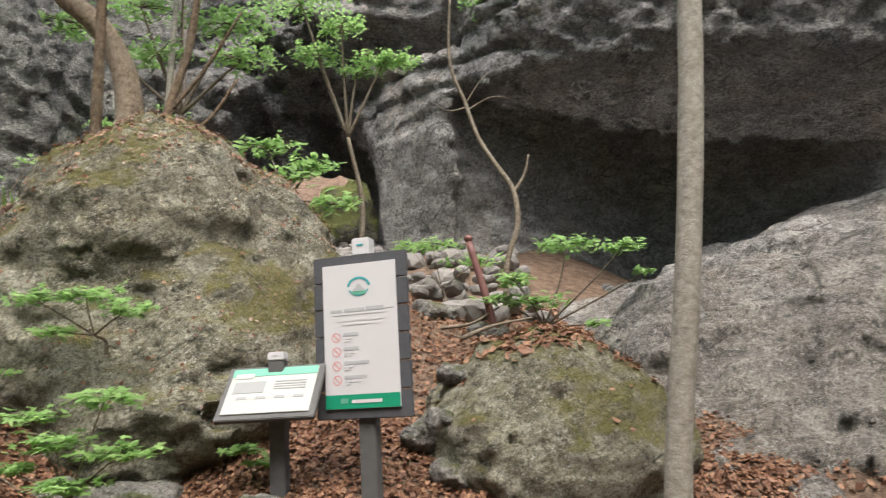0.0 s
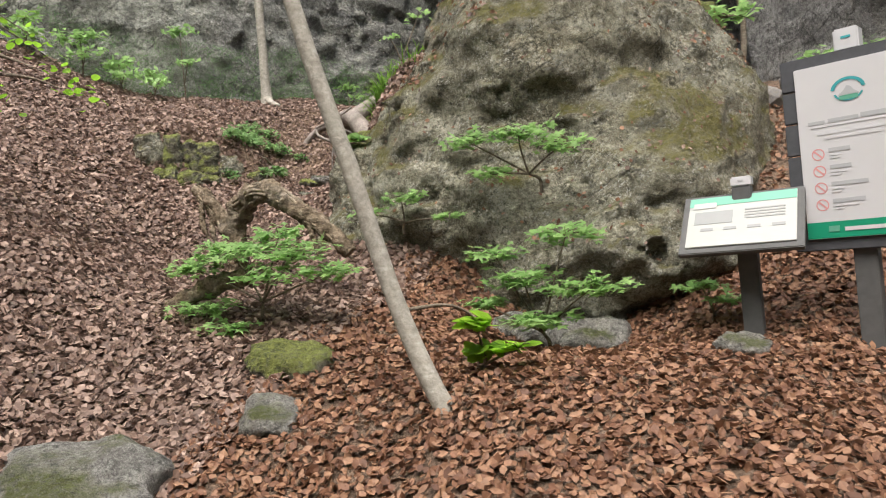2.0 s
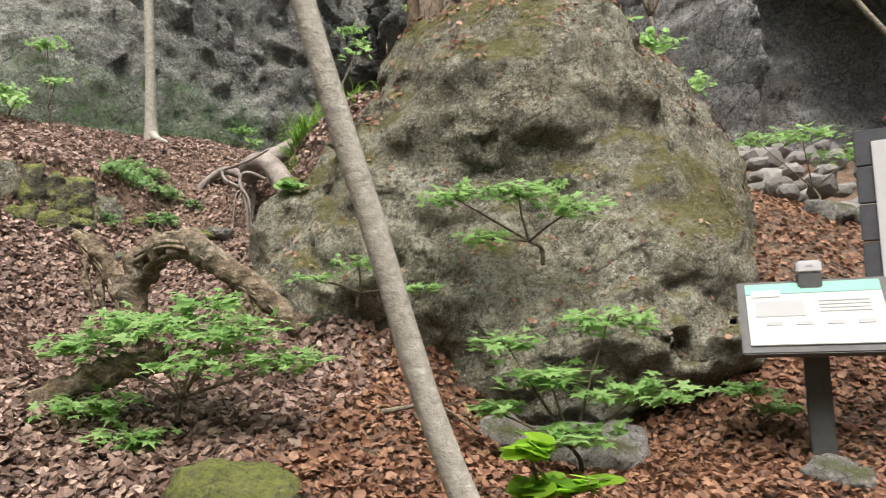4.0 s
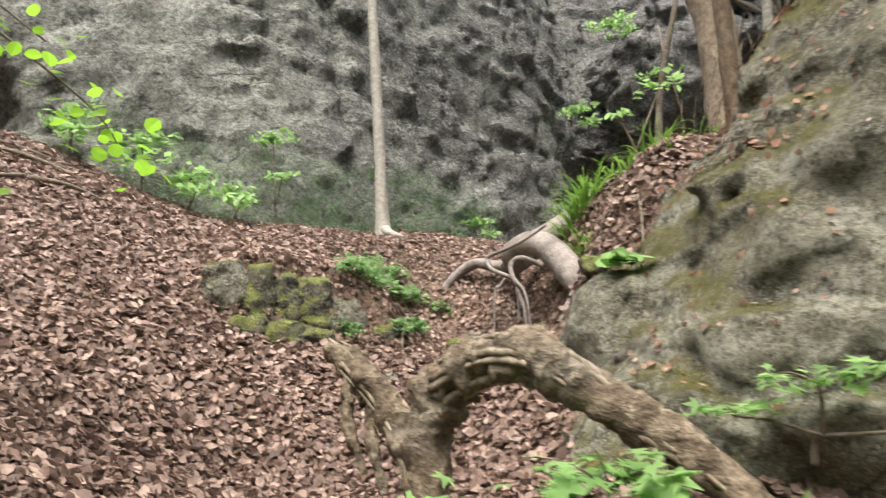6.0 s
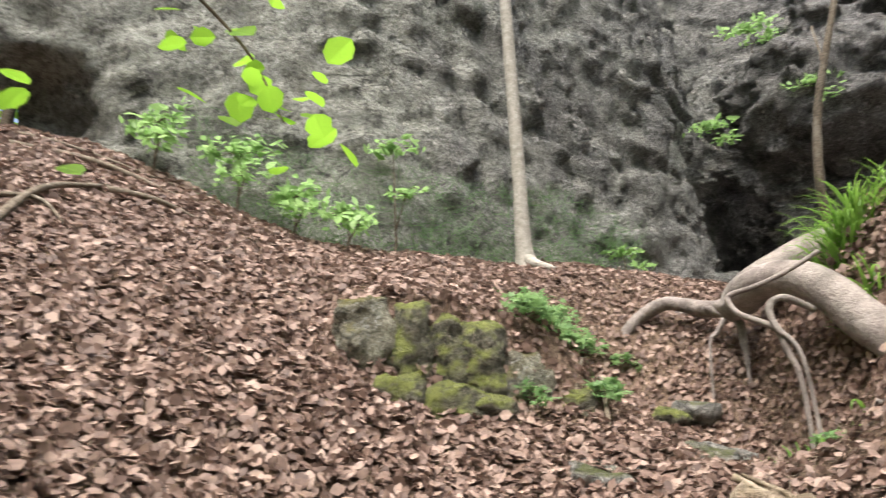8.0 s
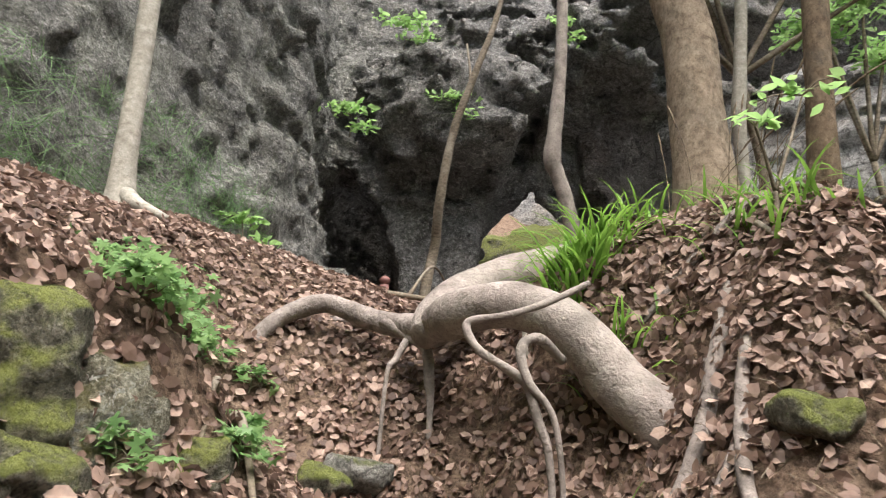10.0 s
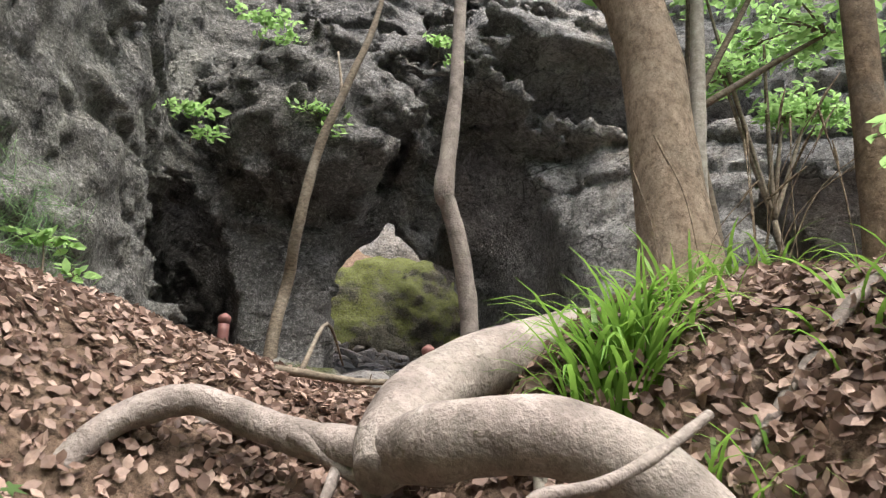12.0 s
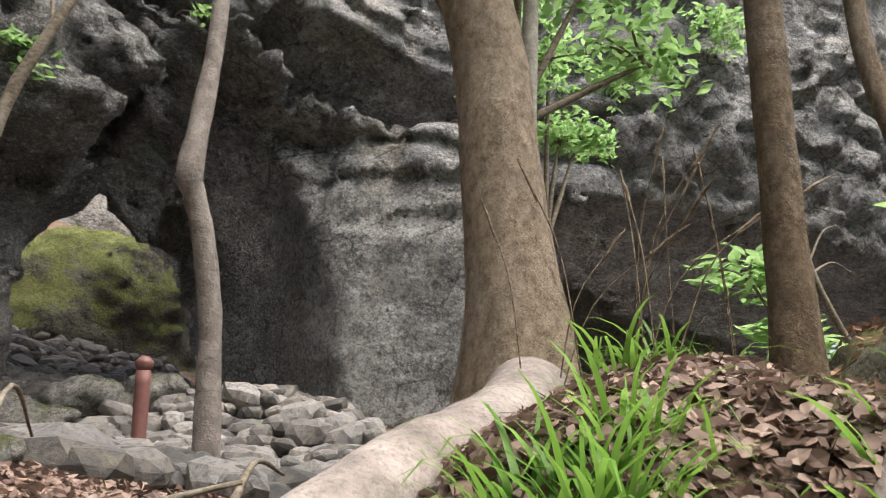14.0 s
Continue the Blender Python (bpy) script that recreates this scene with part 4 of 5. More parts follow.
for pts, r in ((((-8.1, 4.65, 0.0), (-8.3, 5.0, 0.05), (-8.35, 5.4, 0.02)), 0.03), (((-8.4, 5.3, 0.02), (-8.2, 5.6, 0.04), (-8.05, 5.85, 0.0)), 0.025), (((-8.5, 4.7, 0.0), (-8.25, 4.95, 0.04), (-8.0, 5.0, 0.0)), 0.018),
               (((-9.4, 4.1, 0.0), (-8.9, 4.25, 0.03), (-8.4, 4.5, 0.0)), 0.025), (((-9.2, 5.2, 0.0), (-8.8, 5.6, 0.04), (-8.3, 6.0, 0.0)), 0.03), (((-9.6, 5.2, 0.0), (-9.1, 5.5, 0.03), (-8.7, 6.1, 0.0)), 0.02),
               (((-5.6, 8.3, 0.0), (-5.2, 8.35, 0.03), (-4.9, 8.25, 0.1)), 0.018), (((-4.9, 8.3, 0.05), (-4.7, 8.6, 0.15), (-4.5, 8.8, 0.1)), 0.014), (((-5.5, 8.4, 0.0), (-5.35, 8.9, 0.25), (-5.2, 9.3, 0.1)), 0.012),
               (((-3.0, 4.35, 0.0), (-2.8, 4.6, 0.05), (-2.6, 4.7, 0.02)), 0.014), (((0.1, 7.0, 0.05), (0.4, 7.1, 0.2), (0.8, 7.2, 0.35)), 0.025), (((-0.1, 7.2, 0.05), (0.2, 7.3, 0.15), (0.5, 7.5, 0.3)), 0.02),
               (((-6.0, 6.85, 0.02), (-5.92, 6.7, 0.03), (-5.8, 6.45, 0.0)), 0.022), (((-6.05, 6.9, 0.05), (-6.02, 6.72, 0.03), (-5.98, 6.5, 0.0)), 0.016), (((-4.3, 6.75, 0.05), (-4.15, 6.4, 0.04), (-4.1, 6.1, 0.0)), 0.012)):
    stick(pts, r)

# ---- leaves ----
OVAL = (np.array([(0, -0.5, 0), (-0.2, -0.2, 0.05), (0, -0.15, 0), (0.2, -0.2, 0.05), (-0.24, 0.1, 0.07), (0, 0.12, 0.01), (0.24, 0.1, 0.07), (0, 0.55, -0.03)]),
        np.array([(0, 2, 1), (0, 3, 2), (1, 2, 5), (1, 5, 4), (2, 3, 6), (2, 6, 5), (4, 5, 7), (5, 6, 7)]))
CURL = (np.array([(0, -0.5, 0.05), (-0.3, -0.18, 0.12), (-0.36, 0.16, 0.05), (0.02, 0.0, 0.0), (0.33, -0.12, 0.02), (0.3, 0.22, 0.14), (0.03, 0.52, 0.1)]),
        np.array([(0, 3, 1), (1, 3, 2), (2, 3, 6), (0, 4, 3), (4, 5, 3), (5, 6, 3)]))
STRAW = (np.array([(-0.008, -0.5, 0), (0.008, -0.5, 0), (-0.01, 0.0, 0.08), (0.01, 0.0, 0.08), (0.0, 0.5, 0.0)]), np.array([(0, 1, 3), (0, 3, 2), (2, 3, 4)]))


def star_leaf():
    """A five-lobed leaf."""
    pts = [(0, 0, 0)]
    for k in range(11):
        a = radians(-140 + 28 * k)
        r = (0.62 if k == 5 else 0.52 if k in (3, 7) else 0.38) if k % 2 else 0.24
        pts.append((r * math.sin(a), r * math.cos(a), -0.25 * r * r))
    return np.array(pts), np.array([(0, k + 1, k) for k in range(1, 11)] )


STAR = star_leaf()
ROUND = (np.array([(0, -0.5, 0), (-0.3, -0.32, 0.04), (0.3, -0.32, 0.04), (0, -0.1, 0), (-0.42, 0.05, 0.06), (0.42, 0.05, 0.06), (-0.26, 0.34, 0.03), (0.26, 0.34, 0.03), (0, 0.52, -0.03)]),
         np.array([(0, 3, 1), (0, 2, 3), (1, 3, 4), (2, 5, 3), (3, 6, 4), (3, 5, 7), (3, 8, 6), (3, 7, 8)]))


def leaf_mass(template, at, size, tilt, rng, heading=None, normal=None):
    """Vertices and triangles of many leaves; tilt in radians is how far they lean from lying flat."""
    tv, tf = template
    n = len(at)
    yaw = rng.random(n) * 2 * np.pi if heading is None else heading
    px, py = rng.normal(0, tilt, n), rng.normal(0, tilt, n)
    size = np.broadcast_to(size, (n,)) * rng.uniform(0.7, 1.25, n)
    v = tv[None] * size[:, None, None]
    v[:, :, 0] *= rng.uniform(0.6, 1.15, n)[:, None]
    v[:, :, 2] *= rng.uniform(-0.6, 1.6, n)[:, None]
    for a, (i, j) in ((px, (1, 2)), (py, (2, 0)), (yaw, (0, 1))):
        c, s = np.cos(a)[:, None], np.sin(a)[:, None]
        p, q = v[:, :, i].copy(), v[:, :, j].copy()
        v[:, :, i], v[:, :, j] = p * c - q * s, p * s + q * c
    if normal is not None:
        zx = normal
        ref = np.tile(np.array((0.0, 1.0, 0.0)), (n, 1))
        u = np.cross(ref, zx)
        u /= np.linalg.norm(u, axis=1)[:, None] + 1e-6
        w2 = np.cross(zx, u)
        v = v[:, :, 0:1] * u[:, None] + v[:, :, 1:2] * w2[:, None] + v[:, :, 2:3] * zx[:, None]
    v = v + np.asarray(at)[:, None]
    f = tf[None] + (np.arange(n) * len(tv))[:, None, None]
    return v.reshape(-1, 3), f.reshape(-1, 3)


LR = np.random.default_rng(11)


def scatter_litter(n, x0, x1, y0, y1, size, lift=0.0):
    x, y = LR.uniform(x0, x1, n), LR.uniform(y0, y1, n)
    z0 = ground_height(x, y)
    nrm = np.stack([(z0 - ground_height(x + 0.06, y)) / 0.06, (z0 - ground_height(x, y + 0.06)) / 0.06, np.ones(n)], -1)
    nrm /= np.linalg.norm(nrm, axis=1)[:, None]
    at = np.stack([x, y, z0], -1) + nrm * (LR.uniform(0.0, 0.035, n) + lift)[:, None]
    return leaf_mass(CURL, at, size, 0.46, LR, normal=nrm)


def merge(*pieces):
    vs, fs, o = [], [], 0
    for v, f in pieces:
        vs.append(v)
        fs.append(f + o)
        o += len(v)
    return np.vstack(vs), np.vstack(fs)


v, f = merge(scatter_litter(62000, -10.5, -3.2, 1.5, 6.0, 0.056), scatter_litter(13000, -8.6, -6.6, 6.2, 9.4, 0.055), scatter_litter(12000, -6.7, -5.0, 5.4, 9.2, 0.042), scatter_litter(9000, -14, -9, 2, 6.4, 0.09), scatter_litter(11000, -5.8, -2.8, 5.8, 9.4, 0.045), scatter_litter(9000, -5.0, -3.0, 6.3, 8.4, 0.05, 0.01),
             scatter_litter(300, -5.5, -2, 9.4, 11.0, 0.07), scatter_litter(8000, -5.5, -3.2, 2.5, 5.2, 0.055), scatter_litter(14000, -9.5, -5.0, 2.6, 6.5, 0.055, 0.012))
tagged(mesh_object("leaf_litter", v, f, M_LITTER, smooth=False), "thick carpet of curled brown fallen leaves", "leaf litter", kind="stuff")
v, f = merge(scatter_litter(62000, -3.4, 2.5, 0.6, 5.6, 0.046), scatter_litter(13000, -1.6, 3, 5.2, 10.0, 0.052))
tagged(mesh_object("leaf_litter", v, f, M_ORANGE, smooth=False), "rust-orange fallen leaves round the notice boards", "leaf litter", kind="stuff")


def leaves_on(rock, n, size, mat, least=0.35, label="dead leaves caught on the boulder", low=-9):
    """Fallen leaves on the upper faces of a rock."""
    me = rock.data
    co, no = np.empty(len(me.vertices) * 3), np.empty(len(me.vertices) * 3)
    me.vertices.foreach_get("co", co)
    me.vertices.foreach_get("normal", no)
    co, no = co.reshape(-1, 3), no.reshape(-1, 3)
    ok = np.where((no[:, 2] > least) & (co[:, 2] > low))[0]
    w = (no[ok, 2] - least + 0.05) ** 1.5
    pick = LR.choice(ok, n, p=w / w.sum())
    at = co[pick] + no[pick] * 0.012 + LR.normal(0, 0.012, (n, 3)) + np.array(rock.location)
    v, f = leaf_mass(CURL, at, size, 0.3, LR, normal=no[pick])
    return tagged(mesh_object("leaf_litter", v, f, mat, smooth=False), label, "leaf litter", kind="stuff")


leaves_on(big_rock, 1500, 0.036, M_ORANGE, 0.05, low=-0.8)
leaves_on(big_rock, 900, 0.034, M_LITTER, 0.0, low=-0.8)
leaves_on(big_rock, 1500, 0.05, M_ORANGE, 0.45, low=0.9)
leaves_on(big_rock, 500, 0.045, M_LITTER, 0.45, low=0.9)
leaves_on(small_rock, 900, 0.06, M_ORANGE, 0.75, "rust-orange leaves on the round boulder")


n = 2600
x, y = LR.uniform(-5.4, -3.4, n), LR.uniform(6.0, 8.2, n)
v, f = leaf_mass(STRAW, np.stack([x, y, ground_height(x, y) + LR.uniform(0.0, 0.05, n)], -1), 0.16, 0.35, LR)
tagged(mesh_object("straw", v, f, M_DEAD, smooth=False), "dry straw and fine twigs over the root bank", "straw", kind="stuff")
n = 1800
x, y = LR.uniform(-10, -3.4, n), LR.uniform(2.5, 6.4, n)
v, f = leaf_mass(STRAW, np.stack([x, y, ground_height(x, y) + LR.uniform(0.01, 0.05, n)], -1), 0.14, 0.2, LR)
tagged(mesh_object("twig_litter", v, f, M_TWIG, smooth=False), "fine dry twigs scattered in the leaf litter", "twigs", kind="stuff")


def spray(centre, radius, n, size, rng, flat=0.25, droop=0.0):
    """Leaf places in a flattened uneven tier."""
    a, r = rng.random(n) * 2 * np.pi, np.sqrt(rng.random(n))
    lobes = 0.65 + 0.35 * np.sin(a * 3 + rng.random() * 6) * np.sin(a * 5 + rng.random() * 6)
    rad = np.broadcast_to(np.asarray(radius, float), (2,)) if np.size(radius) < 3 else np.asarray(radius[:2], float)
    x, y = np.cos(a) * r * lobes * rad[0], np.sin(a) * r * lobes * rad[1]
    z = rng.normal(0, flat * rad.mean() * 0.4, n) - droop * r * r
    return np.stack([x + centre[0], y + centre[1], z + centre[2]], -1)


def shrub(name, label, foot, tiers, mat, template=STAR, size=0.07, category="shrub", seed=1, tilt=0.3, stem=0.006, group=""):
    """A plant with a stem to every tier of leaves; tiers are (centre, radius, leaf count)."""
    rng = np.random.default_rng(seed)
    root = new(name)
    fx, fy = foot[:2]
    fz = foot[2] if len(foot) > 2 else on_ground(fx, fy)
    root.location = (fx, fy, fz)
    mid = np.mean([c for c, _, _ in tiers], axis=0) - np.array((fx, fy, fz))
    hub = np.array((mid[0] * 0.4, mid[1] * 0.4, mid[2] * (0.6 if mid[2] > 0.8 else 0.3)))
    quads_to_mesh("trunk" if mid[2] > 1.2 else "main_stem", [tube([(0, 0, -0.05, stem * 2.2), (hub[0] * 0.2 + 0.04 * mid[2], hub[1] * 0.4, hub[2] * 0.5, stem * 1.9), (*hub, stem * 1.4)], 6, 7, 0.05)], M_TWIG, root)
    for c, rad, n in tiers:
        c = np.array(c) - np.array((fx, fy, fz))
        n = int(n * 1.7)
        at = spray(c, rad, n, size, rng)
        v, f = leaf_mass(template, at, size * 1.2, tilt, rng)
        tagged(mesh_object("foliage", v, f, mat, root, False), kind="stuff")
        half = (hub + c) / 2
        twigs = [tube([(*hub, stem * 1.3), (half[0] * 1.15, half[1] * 1.1, half[2] + 0.06 * abs(c[2] - hub[2]), stem), (c[0], c[1], c[2] - 0.02, stem * 0.6)], 6, 5, 0, 1)]
        for k in range(min(9, max(3, n // 12))):
            p = at[k]
            twigs.append(tube([(c[0], c[1], c[2] - 0.02, stem * 0.6), ((c[0] + p[0]) / 2, (c[1] + p[1]) / 2, (c[2] + p[2]) / 2 + 0.01, stem * 0.45), (p[0], p[1], p[2], stem * 0.3)], 3, 4, 0, 1))
        tagged(quads_to_mesh("twig_spray", twigs, M_TWIG, root), kind="stuff")
    return tagged(root, label, category, group)


MAPLE = "light green maple seedling with layered lobed leaves"
shrub("maple_sapling", "spreading light green maple sapling under the arched log", (-3.85, 4.0), [((-3.95, 3.9, 1.66), (0.42, 0.3), 90), ((-3.55, 3.92, 1.62), (0.4, 0.25), 80), ((-4.25, 3.88, 1.58), (0.28, 0.22), 50), ((-3.25, 3.9, 1.5), (0.26, 0.2), 40), ((-3.6, 3.8, 1.5), (0.3, 0.2), 40), ((-3.75, 4.1, 1.75), (0.3, 0.2), 40)], M_GREEN, size=0.085, seed=3)
shrub("maple_sapling", MAPLE, (-4.15, 3.85), [((-4.12, 3.82, 1.32), (0.3, 0.2), 55), ((-4.38, 3.8, 1.22), (0.3, 0.18), 50), ((-3.9, 3.75, 1.2), (0.25, 0.2), 40)], M_GREEN, size=0.08, seed=4, group="saplings")
shrub("maple_sapling", MAPLE, (-2.3, 5.05, 1.95), [((-2.75, 4.95, 2.3), (0.3, 0.2), 60), ((-2.4, 4.95, 2.3), (0.4, 0.2), 80), ((-2.1, 4.95, 2.2), (0.3, 0.2), 55), ((-2.6, 4.9, 2.06), (0.25, 0.15), 35)], M_GREEN, size=0.075, seed=5, group="saplings")
shrub("maple_sapling", MAPLE, (-3.4, 5.1, 1.75), [((-3.35, 5.0, 1.97), (0.24, 0.15), 30), ((-3.6, 5.0, 1.88), (0.2, 0.15), 24), ((-2.95, 4.95, 1.8), (0.2, 0.12), 20)], M_GREEN, size=0.075, seed=6, group="saplings")
shrub("maple_sapling", MAPLE, (-2.1, 4.35), [((-1.95, 4.35, 1.62), (0.35, 0.2), 60), ((-2.4, 4.4, 1.53), (0.22, 0.18), 40), ((-2.2, 4.3, 1.38), (0.35, 0.22), 65), ((-1.82, 4.3, 1.32), (0.3, 0.2), 55), ((-2.1, 4.25, 1.15), (0.28, 0.2), 55), ((-2.45, 4.3, 1.25), (0.2, 0.16), 30)], M_GREEN, size=0.085, seed=7, group="saplings")
shrub("maple_sapling", MAPLE, (-1.28, 5.0), [((-1.32, 4.92, 1.25), (0.22, 0.14), 30), ((-1.18, 4.92, 1.16), (0.14, 0.1), 16)], M_GREEN, size=0.085, seed=8, group="saplings")
shrub("seedling", "bright green leafy seedling in the litter", (-2.2, 3.62), [((-2.2, 3.6, 1.22), (0.14, 0.1), 16), ((-2.16, 3.6, 1.08), (0.16, 0.12), 18), ((-2.0, 3.62, 1.1), (0.1, 0.08), 8)], M_BRIGHT, ROUND, 0.09, "seedling", 9)
shrub("shrub", "yellow-green small-leaved shrub before the shelter", (0.75, 7.4), [((1.2, 7.4, 2.92), (0.5, 0.3), 110), ((1.75, 7.4, 2.88), (0.35, 0.25), 70), ((0.65, 7.3, 2.58), (0.3, 0.25), 70), ((0.85, 7.3, 2.35), (0.4, 0.3), 80), ((0.5, 7.4, 2.4), (0.3, 0.25), 50), ((2.0, 7.6, 2.65), (0.18, 0.15), 20), ((1.4, 7.1, 2.1), (0.2, 0.15), 20)], M_GREEN, OVAL, 0.085, seed=10, stem=0.009)
shrub("shrub", "low leafy plants on the debris by the pillar", (-0.1, 8.6), [((-0.2, 8.6, 3.2), (0.5, 0.3), 70), ((0.3, 8.7, 3.0), (0.5, 0.3), 60), ((-0.5, 9.2, 3.3), (0.4, 0.3), 50)], M_GREEN, OVAL, 0.085, seed=15, stem=0.006)
shrub("shrub", "leafy green shrub behind the huge boulder", (-1.9, 7.9), [((-2.1, 8.3, 4.42), (0.5, 0.4), 90), ((-1.6, 8.4, 4.2), (0.4, 0.35), 70), ((-1.8, 8.2, 4.0), (0.5, 0.35), 60), ((-1.3, 8.3, 3.7), (0.45, 0.4), 70)], M_GREEN, OVAL, 0.1, seed=11, stem=0.012)
shrub("tree_foliage", "leafy green boughs of a tree over the hollow", (-1.4, 10.4), [((-0.9, 10.4, 6.4), (0.7, 0.4), 330), ((-1.9, 10.3, 6.5), (0.6, 0.5), 240), ((-1.5, 10.2, 6.9), (0.6, 0.5), 200), ((-2.1, 10.2, 7.3), (0.8, 0.6), 220), ((-1.3, 10.3, 6.2), (0.4, 0.3), 90)], M_GREEN, OVAL, 0.075, "tree", 12, 0.4, 0.02)
shrub("tree_foliage", "leafy boughs high above the boulder", (-3.3, 8.9), [((-3.9, 8.8, 6.6), (0.8, 0.6), 170), ((-2.7, 8.8, 6.3), (0.8, 0.6), 300), ((-3.3, 8.7, 6.9), (0.9, 0.7), 300), ((-2.5, 8.6, 5.7), (0.7, 0.5), 160), ((-3.6, 8.7, 5.9), (0.6, 0.4), 130), ((-4.6, 8.7, 6.3), (0.7, 0.5), 200)], M_GREEN, OVAL, 0.08, "tree", 13, 0.4, 0.02)
for k, (sx, sy, h, rad, n) in enumerate(((-9.0, 6.1, 0.45, 0.4, 70), (-8.6, 6.55, 0.5, 0.45, 80), (-8.25, 6.8, 0.35, 0.4, 70), (-7.75, 7.35, 0.9, 0.3, 50), (-7.95, 7.05, 0.3, 0.35, 50), (-6.8, 9.7, 0.4, 0.25, 25))):
    z0 = on_ground(sx, sy)
    shrub("wall_shrub", "thin pale green shrub at the foot of the cliff", (sx, sy), [((sx, sy, z0 + h), (rad, rad * 0.7), n), ((sx + 0.2, sy - 0.1, z0 + h * 0.5), (rad * 0.8, rad * 0.6), n // 2)], M_GREEN, OVAL, 0.075, seed=20 + k, tilt=0.5, group="shrubs at the cliff foot")
for k, (sx, sy, rad, n) in enumerate(((-6.4, 6.95, 0.22, 60), (-6.25, 6.72, 0.22, 60), (-6.2, 6.48, 0.2, 50), (-6.02, 6.98, 0.12, 22), (-5.96, 6.84, 0.12, 22), (-6.35, 7.3, 0.2, 40), (-6.55, 7.1, 0.2, 40), (-5.9, 6.6, 0.12, 20), (-4.9, 6.55, 0.12, 16), (-6.46, 7.37, 0.18, 26), (-6.28, 7.38, 0.16, 24), (-6.13, 6.3, 0.14, 20), (-6.09, 7.47, 0.1, 14), (-5.98, 6.85, 0.08, 10))):
    z0 = on_ground(sx, sy)
    shrub("ground_ivy", "low dull green ivy over the mossy bank", (sx, sy), [((sx, sy, z0 + 0.09), (rad, rad), n), ((sx + 0.05, sy, z0 + 0.04), (rad, rad), n // 2)], M_IVY, STAR, 0.06, "ivy", 40 + k, 0.45, 0.003, "ivy on the bank")
shrub("seedling", "small broad-leaved seedling on the root bank", (-4.25, 6.75), [((-4.3, 6.72, 3.7), (0.12, 0.1), 8), ((-4.05, 6.85, 3.9), (0.24, 0.12), 14)], M_GREEN, OVAL, 0.065, "seedling", 60)
shrub("seedling", "pale round-leaved creeper on the boulder edge", (-4.05, 5.75, 1.9), [((-4.05, 5.6, 2.55), (0.1, 0.08), 8), ((-4.08, 5.6, 2.35), (0.1, 0.08), 8), ((-4.02, 5.6, 2.15), (0.1, 0.08), 6)], M_GREEN, ROUND, 0.11, "creeper", 61)
for k, (c, rad, n) in enumerate((((1.15, 11.35, 8.2), (0.8, 0.35), 220), ((0.7, 11.8, 8.0), (0.5, 0.3), 110), ((1.9, 10.4, 8.9), (0.6, 0.4), 130), ((-5.9, 13.2, 8.1), (0.5, 0.3), 80), ((-6.5, 12.9, 6.6), (0.4, 0.25), 60), ((-5.2, 13.0, 6.9), (0.4, 0.25), 50), ((-3.7, 13.4, 8.4), (0.3, 0.2), 30))):
    shrub("ledge_plant", "green ferny plants on a rock ledge", (c[0], c[1] + 0.35, c[2] - 0.2), [(c, rad, n), ((c[0] + 0.2, c[1], c[2] - 0.25), (rad[0] * 0.8, rad[1]), n // 2)], M_GREEN, OVAL, 0.085, "fern", 70 + k, 0.5, 0.004, "plants on ledges")

# leaf masses above the view, added over the trunks to shade the place
def crown(tree, centre, radius, n, seed):
    rng = np.random.default_rng(seed)
    d = rng.normal(0, 1, (n, 3))
    d *= (radius * rng.random(n) ** 0.4 / np.linalg.norm(d, axis=1))[:, None]
    d[:, 2] *= 0.5
    lump = fbm(d[:, 0] + seed, d[:, 1], d[:, 2], 0.8, 2)
    v, f = leaf_mass(OVAL, (d + np.array(centre) - np.array(tree.location))[lump > -0.15], 0.17, 0.5, rng)
    tagged(mesh_object("crown", v, f, M_GREEN, tree, False), kind="stuff")


for k, (name, c, r, n) in enumerate((("tree", (1.8, 4.1, 8.6), 2.2, 1500), ("tree.001", (-3.2, 3.0, 6.4), 1.6, 700), ("tree.003", (-4.8, 8.0, 10.6), 2.0, 600), ("tree.004", (-3.2, 8.4, 8.9), 1.5, 400), ("tree.005", (-3.4, 7.2, 9.2), 1.8, 450), ("tree.006", (-4.2, 10.9, 9.8), 1.6, 450), ("tree.008", (-2.4, 7.5, 8.4), 1.5, 800))):
    crown(bpy.data.objects[name], c, r, n, 200 + k)

# dry mossy grass hanging at the foot of the long wall
FG = np.random.default_rng(51)
n = 2600
y = FG.uniform(6.4, 10.2, n)
x = np.interp(y, (4.2, 5.2, 7.4, 8.7, 11.4), (-11.6, -10.5, -7.95, -7.25, -6.65)) + 0.12 + FG.uniform(-0.08, 0.12, n)
z = ground_height(x, y) + 0.75 * FG.random(n) ** 1.6
v, f = leaf_mass(STRAW, np.stack([x, y, z], -1), 0.2, 0.3, FG, normal=np.tile(np.array((0.85, -0.5, 0.15)), (n, 1)))
tagged(mesh_object("wall_grass", v, f, M_DULL, smooth=False), "thin dull green grass fringe hanging on the wall foot", "grass", kind="stuff")

# hanging bough in front of the long wall
bough = new("hazel_tree")
bough.location = (-7.6, 1.4, on_ground(-7.6, 1.4) - 0.05)
b0 = np.array(bough.location)


def rel(*pts):
    return [(p[0] - b0[0], p[1] - b0[1], p[2] - b0[2], p[3]) for p in pts]


